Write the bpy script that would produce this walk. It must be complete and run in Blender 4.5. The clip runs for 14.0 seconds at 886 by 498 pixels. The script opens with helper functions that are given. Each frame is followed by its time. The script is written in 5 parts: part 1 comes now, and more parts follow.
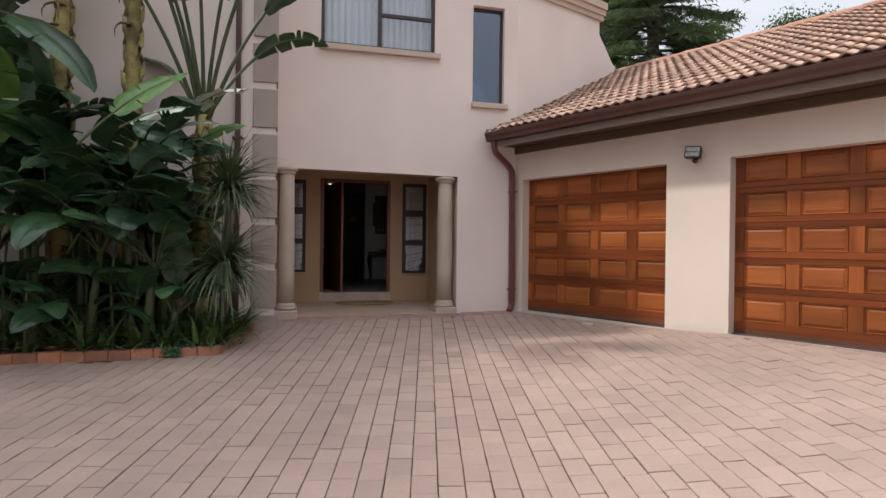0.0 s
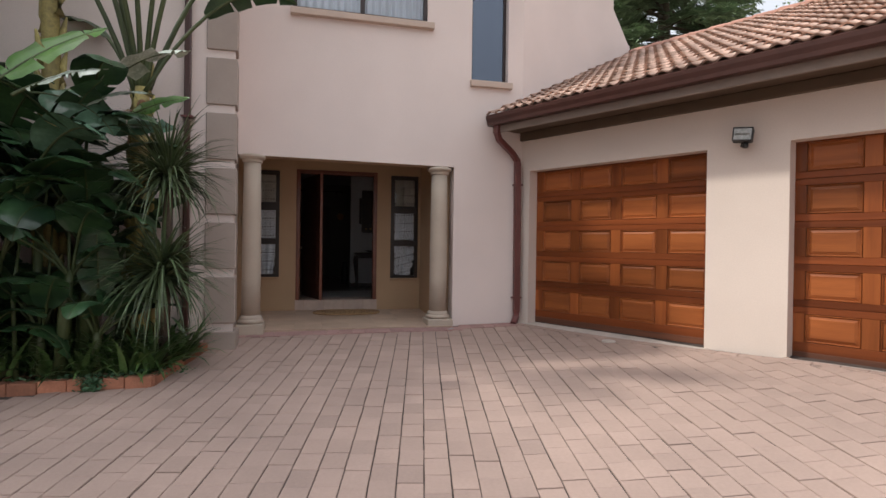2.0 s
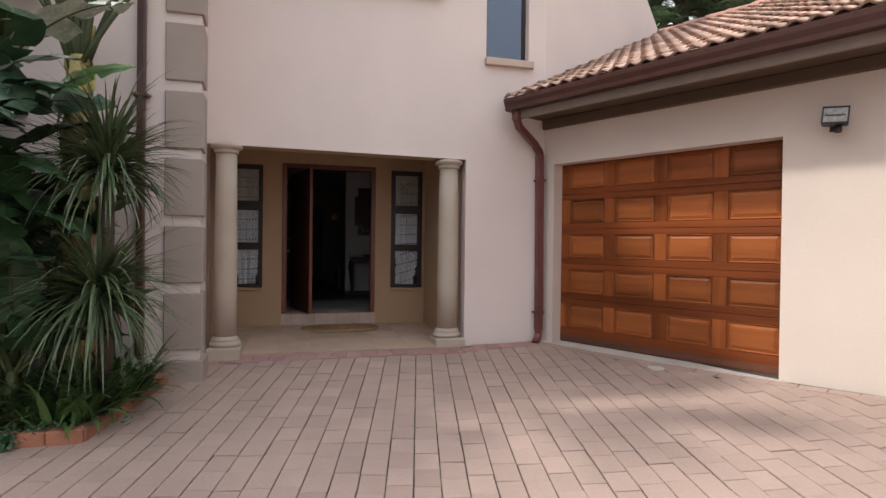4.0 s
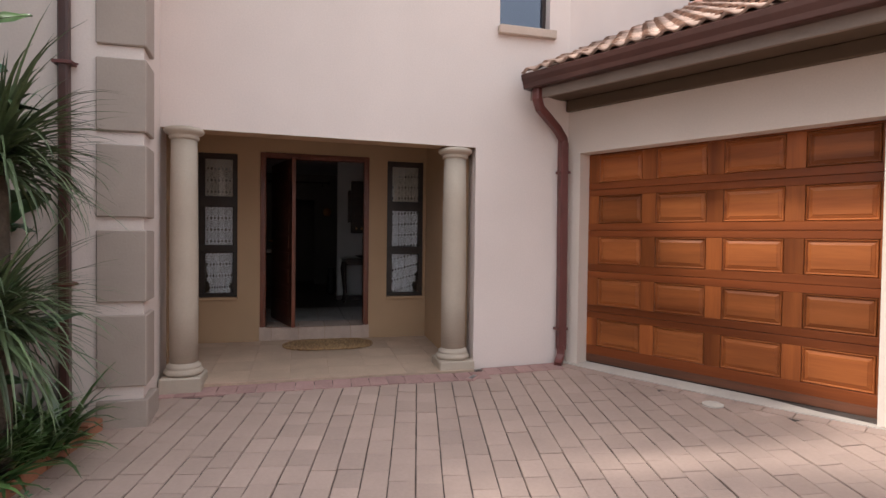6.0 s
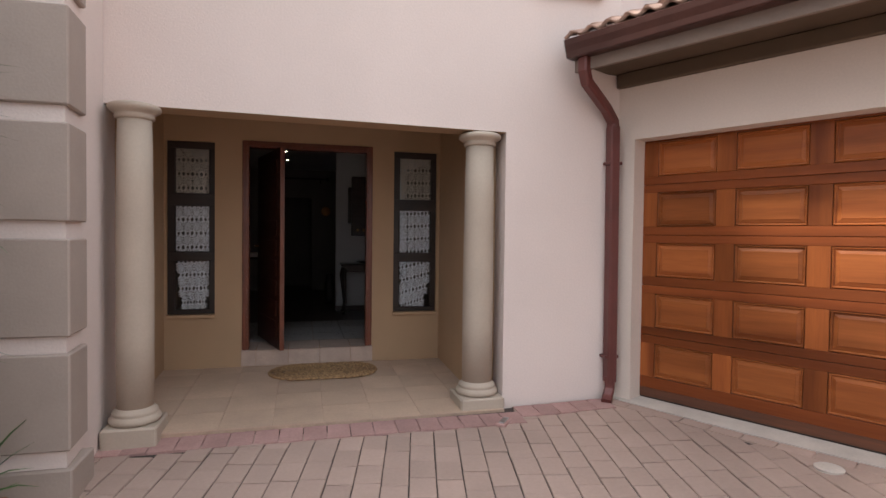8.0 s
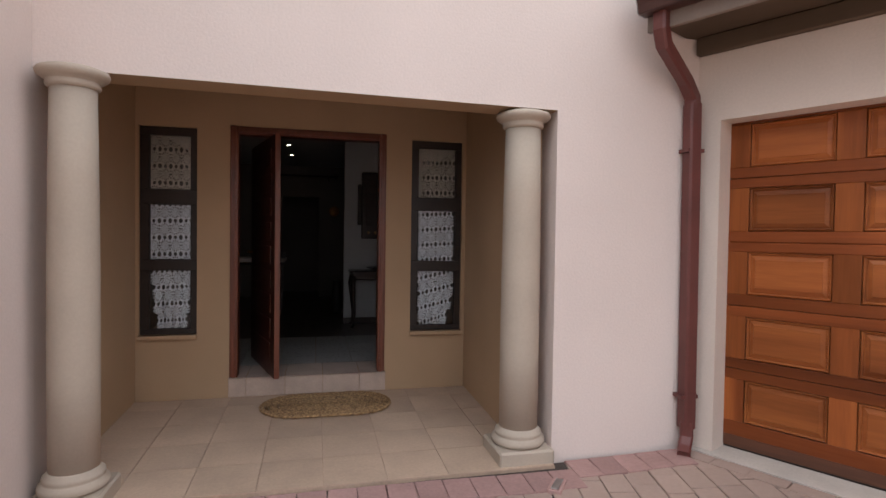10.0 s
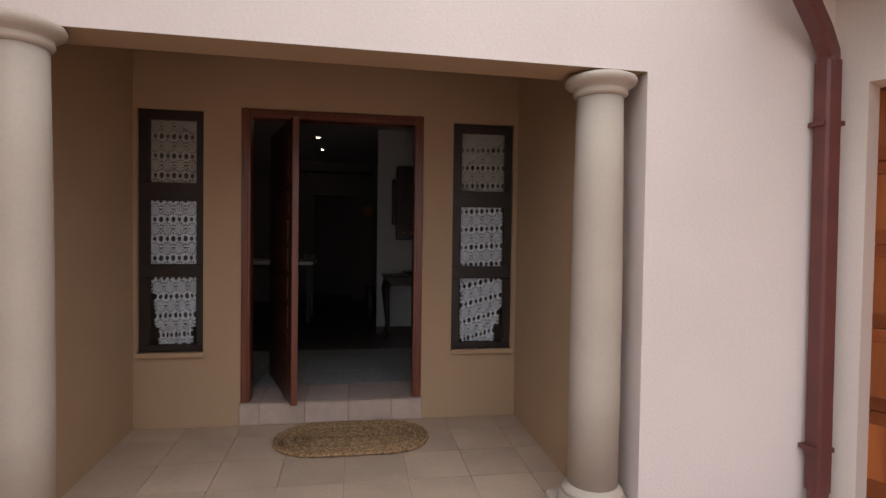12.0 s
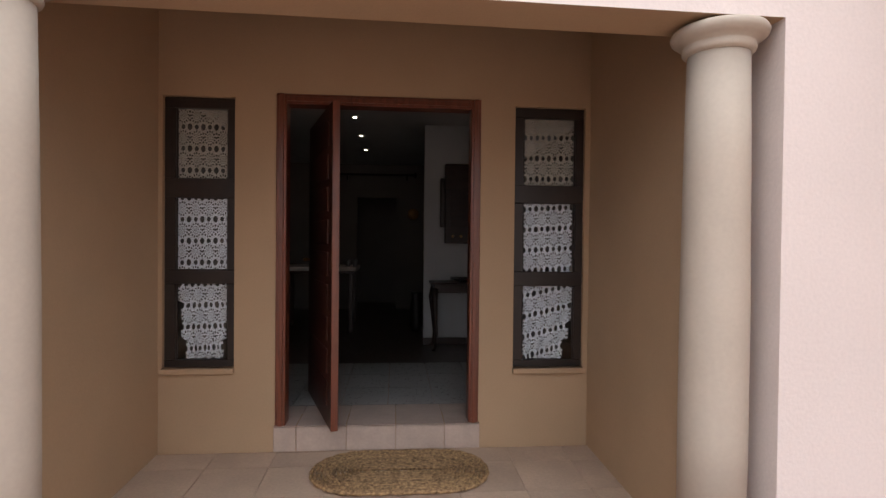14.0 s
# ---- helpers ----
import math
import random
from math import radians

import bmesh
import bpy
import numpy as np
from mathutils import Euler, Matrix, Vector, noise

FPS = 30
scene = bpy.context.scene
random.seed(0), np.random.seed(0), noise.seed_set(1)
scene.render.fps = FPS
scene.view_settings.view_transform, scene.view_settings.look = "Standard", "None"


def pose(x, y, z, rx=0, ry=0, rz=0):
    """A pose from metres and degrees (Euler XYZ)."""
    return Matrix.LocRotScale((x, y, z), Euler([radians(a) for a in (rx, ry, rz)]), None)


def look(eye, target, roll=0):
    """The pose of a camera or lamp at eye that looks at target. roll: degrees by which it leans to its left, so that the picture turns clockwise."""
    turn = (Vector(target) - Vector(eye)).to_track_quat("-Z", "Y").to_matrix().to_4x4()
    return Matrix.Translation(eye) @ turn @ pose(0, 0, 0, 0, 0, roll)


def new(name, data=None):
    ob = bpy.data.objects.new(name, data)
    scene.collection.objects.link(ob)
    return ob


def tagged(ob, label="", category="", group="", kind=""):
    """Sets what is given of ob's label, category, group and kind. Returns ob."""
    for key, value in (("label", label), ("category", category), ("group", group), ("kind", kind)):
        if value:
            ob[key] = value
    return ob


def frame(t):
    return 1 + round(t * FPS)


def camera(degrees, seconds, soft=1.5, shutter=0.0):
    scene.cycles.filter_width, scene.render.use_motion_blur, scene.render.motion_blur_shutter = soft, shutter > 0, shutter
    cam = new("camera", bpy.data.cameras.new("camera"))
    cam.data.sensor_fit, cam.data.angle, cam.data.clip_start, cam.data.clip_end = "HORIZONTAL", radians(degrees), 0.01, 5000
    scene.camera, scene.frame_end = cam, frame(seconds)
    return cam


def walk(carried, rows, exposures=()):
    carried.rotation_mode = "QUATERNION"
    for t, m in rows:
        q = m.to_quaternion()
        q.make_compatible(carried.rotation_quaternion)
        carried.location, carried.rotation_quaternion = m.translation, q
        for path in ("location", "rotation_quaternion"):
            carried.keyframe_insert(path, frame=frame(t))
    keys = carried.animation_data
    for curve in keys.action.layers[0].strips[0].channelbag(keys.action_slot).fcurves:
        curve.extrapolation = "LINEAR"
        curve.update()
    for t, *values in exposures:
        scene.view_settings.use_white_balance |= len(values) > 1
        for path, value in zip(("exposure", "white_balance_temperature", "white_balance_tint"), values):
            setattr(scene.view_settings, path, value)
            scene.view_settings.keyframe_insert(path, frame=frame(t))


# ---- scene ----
cam = camera(78.4, 14.0)
PATH = [
    (0, (-0.476, 0.249, 1.007), (-0.007, 2.193, 1.0), 0.7),
    (0.5, (-0.391, 0.55, 1.01), (0.085, 2.493, 1.004), 0.8),
    (1, (-0.305, 0.859, 1.008), (0.175, 2.801, 1.0), 0.8),
    (1.5, (-0.239, 1.153, 1.055), (0.243, 3.094, 1.044), 0.8),
    (2, (-0.17, 1.455, 1.06), (0.317, 3.395, 1.046), 0.8),
    (2.5, (-0.11, 1.728, 1.077), (0.378, 3.667, 1.062), 0.8),
    (3, (-0.084, 2.04, 1.095), (0.406, 3.979, 1.081), 0.8),
    (3.2, (-0.092, 2.153, 1.1), (0.403, 4.09, 1.086), 0.8),
    (5.3, (0.087, 3.244, 1.235), (0.59, 5.179, 1.196), 0.7),
    (5.5, (0.11, 3.348, 1.244), (0.612, 5.283, 1.2), 0.6),
    (6, (0.14, 3.595, 1.259), (0.643, 5.53, 1.214), 0.7),
    (6.5, (0.134, 3.868, 1.285), (0.64, 5.803, 1.238), 0.7),
    (7, (0.145, 4.137, 1.302), (0.651, 6.071, 1.253), 0.7),
    (7.5, (0.204, 4.404, 1.316), (0.707, 6.339, 1.266), 0.7),
    (8, (0.249, 4.663, 1.322), (0.746, 6.599, 1.271), 0.7),
    (8.2, (0.257, 4.783, 1.322), (0.752, 6.72, 1.273), 0.8),
    (10.5, (0.371, 5.79, 1.363), (0.809, 7.741, 1.314), 0.8),
    (11, (0.394, 5.99, 1.347), (0.806, 7.946, 1.302), 0.8),
    (11.5, (0.411, 6.18, 1.362), (0.789, 8.143, 1.313), 0.8),
    (12, (0.444, 6.346, 1.361), (0.767, 8.319, 1.31), 0.8),
    (12.5, (0.405, 6.498, 1.35), (0.708, 8.474, 1.309), 0.7),
    (13, (0.386, 6.656, 1.336), (0.652, 8.638, 1.301), 0.7),
    (13.5, (0.406, 6.782, 1.326), (0.621, 8.77, 1.295), 0.7),
    (14, (0.407, 6.877, 1.322), (0.579, 8.869, 1.294), 0.6),
]
walk(cam, [(t, look(eye, target, roll)) for t, eye, target, roll in PATH],
     exposures=[(0, 0.42), (3, 0.55), (6.5, 0.90), (8, 1.0), (11, 1.15), (12.5, 1.28), (14, 1.62)])

# ---- light ----
world = bpy.data.worlds.new("overcast_sky")
scene.world = world
world.use_nodes = True
sky = world.node_tree.nodes.new("ShaderNodeTexSky")
sky.sky_type, sky.sun_disc = "NISHITA", False
SUN_EL, SUN_AZ = radians(48), radians(-79)      # azimuth of the sun, clockwise from +y
sky.sun_elevation, sky.sun_rotation = SUN_EL, SUN_AZ
sky.air_density, sky.dust_density, sky.ozone_density = 1.0, 4.0, 0.6
background = world.node_tree.nodes["Background"]
cloud = world.node_tree.nodes.new("ShaderNodeMix")   # a thin, even cloud cover over the sky
cloud.data_type = "RGBA"
cloud.inputs["Factor"].default_value = 0.75
# overcast: the cloud is brightest overhead and dims towards the horizon
where, split, rise, veil = (world.node_tree.nodes.new("ShaderNode" + k) for k in ("TexCoord", "SeparateXYZ", "MapRange", "VectorMath"))
world.node_tree.links.new(where.outputs["Generated"], split.inputs[0])
world.node_tree.links.new(split.outputs["Z"], rise.inputs["Value"])
rise.inputs["To Min"].default_value, rise.inputs["To Max"].default_value = 0.32, 1.66
veil.operation = "SCALE"
veil.inputs[0].default_value = (7.7, 7.85, 8.3)
world.node_tree.links.new(rise.outputs[0], veil.inputs["Scale"])
world.node_tree.links.new(veil.outputs[0], cloud.inputs["B"])
world.node_tree.links.new(sky.outputs[0], cloud.inputs["A"])
world.node_tree.links.new(cloud.outputs["Result"], background.inputs[0])
background.inputs[1].default_value = 0.125
sun = new("sun", bpy.data.lights.new("sun", "SUN"))
sun.data.energy, sun.data.angle, sun.data.color = 2.0, radians(3.5), (1.0, 0.955, 0.89)
toward = Vector((math.sin(SUN_AZ) * math.cos(SUN_EL), math.cos(SUN_AZ) * math.cos(SUN_EL), math.sin(SUN_EL)))
sun.matrix_world = look(toward * 40, (0, 0, 0))
scene.view_settings.exposure = 0.0


# ---- materials ----
def material(name, colour, rough=0.7, vary=0.12, scale=3.0, fine=60.0, bump=0.15, metal=0.0, stretch=(1, 1, 1), second=None,
             island=0.0, gloss=0.5, depth=0.004, random_tint=0.0):
    """Base colour varied at two scales, with fine relief; island: change from piece to piece."""
    m = bpy.data.materials.new(name)
    m.use_nodes = True
    n, link = m.node_tree.nodes, m.node_tree.links.new
    bsdf = n["Principled BSDF"]
    coords = n.new("ShaderNodeTexCoord")
    mapping = n.new("ShaderNodeMapping")
    mapping.inputs["Scale"].default_value = stretch
    link(coords.outputs["Object"], mapping.inputs[0])
    info = n.new("ShaderNodeObjectInfo")
    shift = n.new("ShaderNodeMath")
    shift.operation = "MULTIPLY"
    shift.inputs[1].default_value = 37.0 if random_tint or island else 0.0
    link(info.outputs["Random"], shift.inputs[0])
    link(shift.outputs[0], mapping.inputs["Location"])
    large, small = n.new("ShaderNodeTexNoise"), n.new("ShaderNodeTexNoise")
    for tex, s, d in ((large, scale, 4), (small, fine, 6)):
        tex.inputs["Scale"].default_value, tex.inputs["Detail"].default_value = s, d
        link(mapping.outputs[0], tex.inputs["Vector"])
    ramp = n.new("ShaderNodeValToRGB")
    dark = [c * (1 - vary) for c in (second or colour)]
    light = [min(1, c * (1 + vary)) for c in colour]
    ramp.color_ramp.elements[0].position, ramp.color_ramp.elements[1].position = 0.3, 0.7
    ramp.color_ramp.elements[0].color, ramp.color_ramp.elements[1].color = (*dark, 1), (*light, 1)
    link(large.outputs[0], ramp.inputs[0])
    tone = n.new("ShaderNodeMapRange")
    tone.inputs["From Min"].default_value, tone.inputs["From Max"].default_value = 0.25, 0.75
    tone.inputs["To Min"].default_value, tone.inputs["To Max"].default_value = 1 - vary * 0.7, 1 + vary * 0.7
    link(small.outputs[0], tone.inputs["Value"])
    mul = n.new("ShaderNodeMix")
    mul.data_type, mul.blend_type = "RGBA", "MULTIPLY"
    mul.inputs["Factor"].default_value = 1
    link(ramp.outputs[0], mul.inputs["A"])
    link(tone.outputs[0], mul.inputs["B"])
    out = mul.outputs["Result"]
    spread = max(island, random_tint)
    if spread:
        rng = n.new("ShaderNodeMapRange")
        rng.inputs["To Min"].default_value, rng.inputs["To Max"].default_value = 1 - spread, 1 + spread
        if island:
            geo = n.new("ShaderNodeNewGeometry")
            add = n.new("ShaderNodeMath")
            add.operation = "ADD"
            link(geo.outputs["Random Per Island"], add.inputs[0])
            link(info.outputs["Random"], add.inputs[1])
            frac = n.new("ShaderNodeMath")
            frac.operation = "FRACT"
            link(add.outputs[0], frac.inputs[0])
            link(frac.outputs[0], rng.inputs["Value"])
        else:
            link(info.outputs["Random"], rng.inputs["Value"])
        mul2 = n.new("ShaderNodeMix")
        mul2.data_type, mul2.blend_type = "RGBA", "MULTIPLY"
        mul2.inputs["Factor"].default_value = 1
        link(out, mul2.inputs["A"])
        link(rng.outputs[0], mul2.inputs["B"])
        out = mul2.outputs["Result"]
    link(out, bsdf.inputs["Base Color"])
    rr = n.new("ShaderNodeMapRange")
    rr.inputs["To Min"].default_value, rr.inputs["To Max"].default_value = max(0.02, rough - 0.1), min(1, rough + 0.1)
    link(small.outputs[0], rr.inputs["Value"])
    link(rr.outputs[0], bsdf.inputs["Roughness"])
    bsdf.inputs["Metallic"].default_value = metal
    bsdf.inputs["Specular IOR Level"].default_value = gloss
    if bump:
        b = n.new("ShaderNodeBump")
        b.inputs["Strength"].default_value, b.inputs["Distance"].default_value = bump, depth
        link(small.outputs[0], b.inputs["Height"])
        link(b.outputs[0], bsdf.inputs["Normal"])
    return m


def glass(name, tint=(0.96, 0.975, 0.98), rough=0.0, ior=1.5, sheen=(1, 1, 1)):
    m = bpy.data.materials.new(name)
    m.use_nodes = True
    n, link = m.node_tree.nodes, m.node_tree.links.new
    n.remove(n["Principled BSDF"])
    clear, shine, mix, edge = n.new("ShaderNodeBsdfTransparent"), n.new("ShaderNodeBsdfGlossy"), n.new("ShaderNodeMixShader"), n.new("ShaderNodeFresnel")
    clear.inputs[0].default_value = (*tint, 1)
    shine.inputs["Roughness"].default_value = rough
    edge.inputs["IOR"].default_value = ior
    shine.inputs["Color"].default_value = (*sheen, 1)
    link(edge.outputs[0], mix.inputs[0])
    link(clear.outputs[0], mix.inputs[1])
    link(shine.outputs[0], mix.inputs[2])
    link(mix.outputs[0], n["Material Output"].inputs[0])
    return m


M_PLASTER = material("painted_plaster", (0.700, 0.602, 0.555), 0.85, 0.055, 0.7, 70, 0.35, gloss=0.25)
M_PLASTER_GARAGE = material("cream_garage_plaster", (0.668, 0.572, 0.500), 0.85, 0.055, 0.7, 70, 0.35, gloss=0.25)
M_PLASTER_TAN = material("tan_porch_plaster", (0.425, 0.288, 0.178), 0.85, 0.05, 1.5, 90, 0.25, gloss=0.25)
M_QUOIN = material("grey_beige_plaster", (0.37, 0.305, 0.265), 0.85, 0.06, 3, 70, 0.3, gloss=0.25)
M_COLUMN = material("beige_column_paint", (0.44, 0.37, 0.30), 0.75, 0.05, 3, 60, 0.15, gloss=0.3)
M_SILL = material("sill_paint", (0.50, 0.39, 0.32), 0.8, 0.06, 4, 60, 0.2)
M_PAVER = material("clay_paver", (0.368, 0.268, 0.223), 0.85, 0.085, 0.9, 45, 0.6, island=0.055, second=(0.342, 0.252, 0.213), gloss=0.3)
M_PAVER_PINK = material("pink_clay_paver", (0.36, 0.22, 0.20), 0.85, 0.15, 3, 50, 0.5, island=0.12, gloss=0.3)
M_JOINT = material("joint_sand", (0.06, 0.045, 0.038), 0.95, 0.3, 8, 120, 0.6)
M_SOIL = material("bed_soil", (0.085, 0.048, 0.034), 0.95, 0.45, 9, 80, 1.0, depth=0.02)
M_BRICK = material("edging_brick", (0.34, 0.145, 0.085), 0.85, 0.2, 6, 60, 0.5, island=0.28)
M_CONCRETE = material("pale_concrete", (0.50, 0.45, 0.40), 0.8, 0.12, 4, 70, 0.3)
M_TILEFLOOR = material("porch_floor_tile", (0.475, 0.348, 0.258), 0.55, 0.13, 2.2, 60, 0.1, island=0.05)
M_GROUT = material("grout", (0.42, 0.305, 0.228), 0.9, 0.15, 6, 60, 0.3)
M_STEPTILE = material("step_tile", (0.45, 0.345, 0.285), 0.5, 0.09, 7, 60, 0.1, island=0.06)
M_HALLTILE = material("hall_tile", (0.33, 0.315, 0.305), 0.3, 0.08, 3, 40, 0.05, island=0.06)
M_DARKFRAME = material("dark_brown_frame", (0.022, 0.014, 0.011), 0.45, 0.2, 8, 90, 0.1)
M_UPFRAME = material("brown_window_frame", (0.035, 0.021, 0.019), 0.45, 0.2, 8, 90, 0.1)
M_MAHOGANY = material("varnished_mahogany", (0.135, 0.036, 0.017), 0.35, 0.28, 2.5, 14, 0.12, stretch=(16, 16, 1.2), random_tint=0.12)
M_DOORDARK = material("dark_door_timber", (0.055, 0.017, 0.010), 0.4, 0.25, 2.5, 14, 0.12, stretch=(14, 14, 1.2))
M_WOODH = material("varnished_cedar_panel", (0.305, 0.096, 0.028), 0.34, 0.13, 1.1, 14, 0.10, stretch=(0.5, 7, 7), second=(0.215, 0.060, 0.018), random_tint=0.30, gloss=0.22)
M_WOODV = material("varnished_cedar_stile", (0.270, 0.080, 0.022), 0.34, 0.13, 1.1, 14, 0.10, stretch=(7, 7, 0.5), second=(0.165, 0.043, 0.013), random_tint=0.36, gloss=0.22)
M_WOODR = material("varnished_cedar_rail", (0.195, 0.052, 0.015), 0.36, 0.14, 1.0, 12, 0.12, stretch=(0.4, 9, 9), second=(0.135, 0.033, 0.010), random_tint=0.22, gloss=0.22)
M_WOODLOW = material("weathered_bottom_rail", (0.125, 0.042, 0.019), 0.55, 0.25, 1.2, 12, 0.2, stretch=(0.6, 6, 6), second=(0.07, 0.028, 0.016))
M_GUTTER = material("brown_gutter_paint", (0.060, 0.024, 0.019), 0.35, 0.12, 5, 60, 0.05)
M_PIPE = material("maroon_downpipe_paint", (0.120, 0.034, 0.029), 0.42, 0.14, 5, 60, 0.06)
M_FASCIA = material("taupe_fascia_paint", (0.22, 0.17, 0.14), 0.7, 0.08, 5, 60, 0.1)
M_SOFFIT = material("brown_soffit_paint", (0.095, 0.062, 0.038), 0.8, 0.08, 5, 60, 0.1)
M_TILE = material("clay_roof_tile", (0.54, 0.375, 0.30), 0.85, 0.22, 6, 60, 0.5, island=0.22, second=(0.42, 0.28, 0.225))
M_RIDGE = material("red_ridge_tile", (0.37, 0.19, 0.14), 0.85, 0.15, 5, 60, 0.4, island=0.12)
M_GLASS = glass("window_glass")
# blue sheen tint and high IOR stand in for the reflected blue sky
M_GLASS_SKY = glass("sky_reflection_glass", (0.30, 0.36, 0.45), 0.0, 2.5, (0.72, 0.82, 1.0))
M_CURTAIN = material("white_sheer_curtain", (0.72, 0.74, 0.80), 0.9, 0.05, 4, 200, 0.1)
M_HALLWALL = material("white_hall_wall", (0.50, 0.50, 0.50), 0.85, 0.04, 2, 90, 0.1)
# hall paint darkened to stand for the unlit depth of the house
M_HALLDARK = material("dimmed_hall_wall", (0.20, 0.185, 0.165), 0.85, 0.06, 2, 90, 0.1)
M_DARKWOOD = material("dark_stained_wood", (0.035, 0.018, 0.012), 0.35, 0.25, 4, 40, 0.1, stretch=(1, 1, 6))
M_CLOTH = material("white_table_cloth", (0.65, 0.60, 0.55), 0.9, 0.05, 6, 120, 0.2)
M_BRASS = material("brass", (0.55, 0.32, 0.14), 0.3, 0.1, 8, 60, 0.05, metal=1.0)
M_BLACKMETAL = material("black_painted_metal", (0.02, 0.018, 0.018), 0.45, 0.15, 10, 90, 0.1)
M_STEEL = material("galvanised_steel", (0.35, 0.34, 0.33), 0.4, 0.1, 10, 90, 0.1, metal=1.0)
M_REFLECTOR = material("floodlight_reflector", (0.26, 0.25, 0.23), 0.4, 0.3, 25, 90, 0.4, metal=0.6)
M_LEAF = material("banana_leaf", (0.032, 0.074, 0.026), 0.32, 0.30, 3, 30, 0.3, island=0.25, second=(0.020, 0.055, 0.028), random_tint=0.35)
# next two leaf colours are paled to carry sun glint and sky sheen
M_LEAFGLINT = material("pale_glint_leaf", (0.52, 0.57, 0.49), 0.25, 0.15, 5, 40, 0.2, second=(0.30, 0.37, 0.29))
M_LEAFSHEEN = material("blue_green_sheen_leaf", (0.095, 0.170, 0.115), 0.20, 0.2, 4, 40, 0.3, second=(0.055, 0.115, 0.065))
M_LEAFPALE = material("fresh_green_leaf", (0.085, 0.19, 0.035), 0.36, 0.2, 3, 30, 0.3, second=(0.06, 0.15, 0.03))
M_STALK = material("leaf_stalk", (0.062, 0.080, 0.028), 0.55, 0.25, 4, 40, 0.3, second=(0.04, 0.06, 0.02), stretch=(1, 1, 0.3))
M_STEM = material("banana_stem", (0.27, 0.225, 0.075), 0.7, 0.30, 5, 40, 0.5, second=(0.20, 0.15, 0.06), island=0.2)
M_DRY = material("dry_leaf", (0.16, 0.085, 0.045), 0.9, 0.3, 6, 40, 0.4, island=0.3)
M_YUCCA = material("sword_leaf", (0.078, 0.110, 0.050), 0.45, 0.25, 5, 40, 0.2, island=0.35)
M_STRAP = material("strap_leaf", (0.065, 0.115, 0.036), 0.34, 0.25, 5, 40, 0.2, island=0.45)
M_CREEPER = material("creeper_leaf", (0.045, 0.105, 0.045), 0.6, 0.3, 8, 40, 0.2, island=0.3)
M_BARK = material("tree_bark", (0.10, 0.075, 0.055), 0.9, 0.3, 6, 40, 0.8, depth=0.02)
M_NEEDLE = material("cedar_needles", (0.215, 0.285, 0.17), 0.7, 0.3, 0.8, 20, 0.0, island=0.4)
M_FOLIAGE = material("tree_leaf", (0.085, 0.14, 0.035), 0.6, 0.3, 1.0, 20, 0.0, island=0.35)
M_MAT = material("woven_straw", (0.33, 0.205, 0.10), 0.9, 0.42, 55, 140, 0.9, island=0.2, second=(0.20, 0.11, 0.052))
M_GRASS = material("garden_ground", (0.10, 0.085, 0.05), 0.95, 0.3, 0.5, 12, 0.6, second=(0.06, 0.08, 0.03))

lamp_glow = bpy.data.materials.new("downlight_glow")
lamp_glow.use_nodes = True
lamp_glow.node_tree.nodes["Principled BSDF"].inputs["Emission Color"].default_value = (1, 0.86, 0.66, 1)
lamp_glow.node_tree.nodes["Principled BSDF"].inputs["Emission Strength"].default_value = 6

# crocheted lace: white cotton rounds with rows of real holes
M_LACE = material("crocheted_lace", (0.74, 0.73, 0.75), 0.95, 0.08, 8, 150, 0.3)
n_, l_ = M_LACE.node_tree.nodes, M_LACE.node_tree.links.new
uv_ = n_.new("ShaderNodeUVMap")
uv_.uv_map = "UVMap"
sep_ = n_.new("ShaderNodeSeparateXYZ")
l_(uv_.outputs[0], sep_.inputs[0])


def math_node(op, a, b=None):
    k = n_.new("ShaderNodeMath")
    k.operation = op
    for i, v in enumerate((a, b)):
        if v is None:
            continue
        if isinstance(v, (int, float)):
            k.inputs[i].default_value = v
        else:
            l_(v, k.inputs[i])
    return k.outputs[0]


def cell(axis, pitch, shift=0.0):
    """Distance from the nearest centre along one axis, in metres."""
    k = math_node("DIVIDE", math_node("ADD", sep_.outputs[axis], shift), pitch)
    return math_node("MULTIPLY", math_node("SUBTRACT", math_node("FRACT", k), 0.5), pitch)


PITCH_X, PITCH_Z = 0.080, 0.135


def oval(dx, dz, half_x, half_z):
    """One where a point lies within an ellipse round the cell's centre."""
    ex, ez = math_node("DIVIDE", dx, half_x), math_node("DIVIDE", dz, half_z)
    return math_node("LESS_THAN", math_node("ADD", math_node("MULTIPLY", ex, ex), math_node("MULTIPLY", ez, ez)), 1.0)


def petals(inner, outer, count, cut):
    """Small holes in a ring round each rosette."""
    band = math_node("MULTIPLY", math_node("GREATER_THAN", radius_, inner), math_node("LESS_THAN", radius_, outer))
    return math_node("MULTIPLY", band, math_node("GREATER_THAN", math_node("SINE", math_node("MULTIPLY", angle_, count)), cut))


cx, cz = cell(0, PITCH_X), math_node("MULTIPLY", cell(1, PITCH_Z), 0.74)
radius_ = math_node("SQRT", math_node("ADD", math_node("MULTIPLY", cx, cx), math_node("MULTIPLY", cz, cz)))
angle_ = math_node("ARCTAN2", cz, cx)
row_z = cell(1, PITCH_Z, PITCH_Z / 2)
holes = math_node("MAXIMUM", petals(0.0250, 0.0345, 13.0, 0.10), petals(0.005, 0.0090, 6.0, 0.1))
holes = math_node("MAXIMUM", holes, petals(0.0140, 0.0190, 11.0, 0.35))
holes = math_node("MAXIMUM", holes, oval(cell(0, PITCH_X, PITCH_X / 2), row_z, 0.0135, 0.0190))
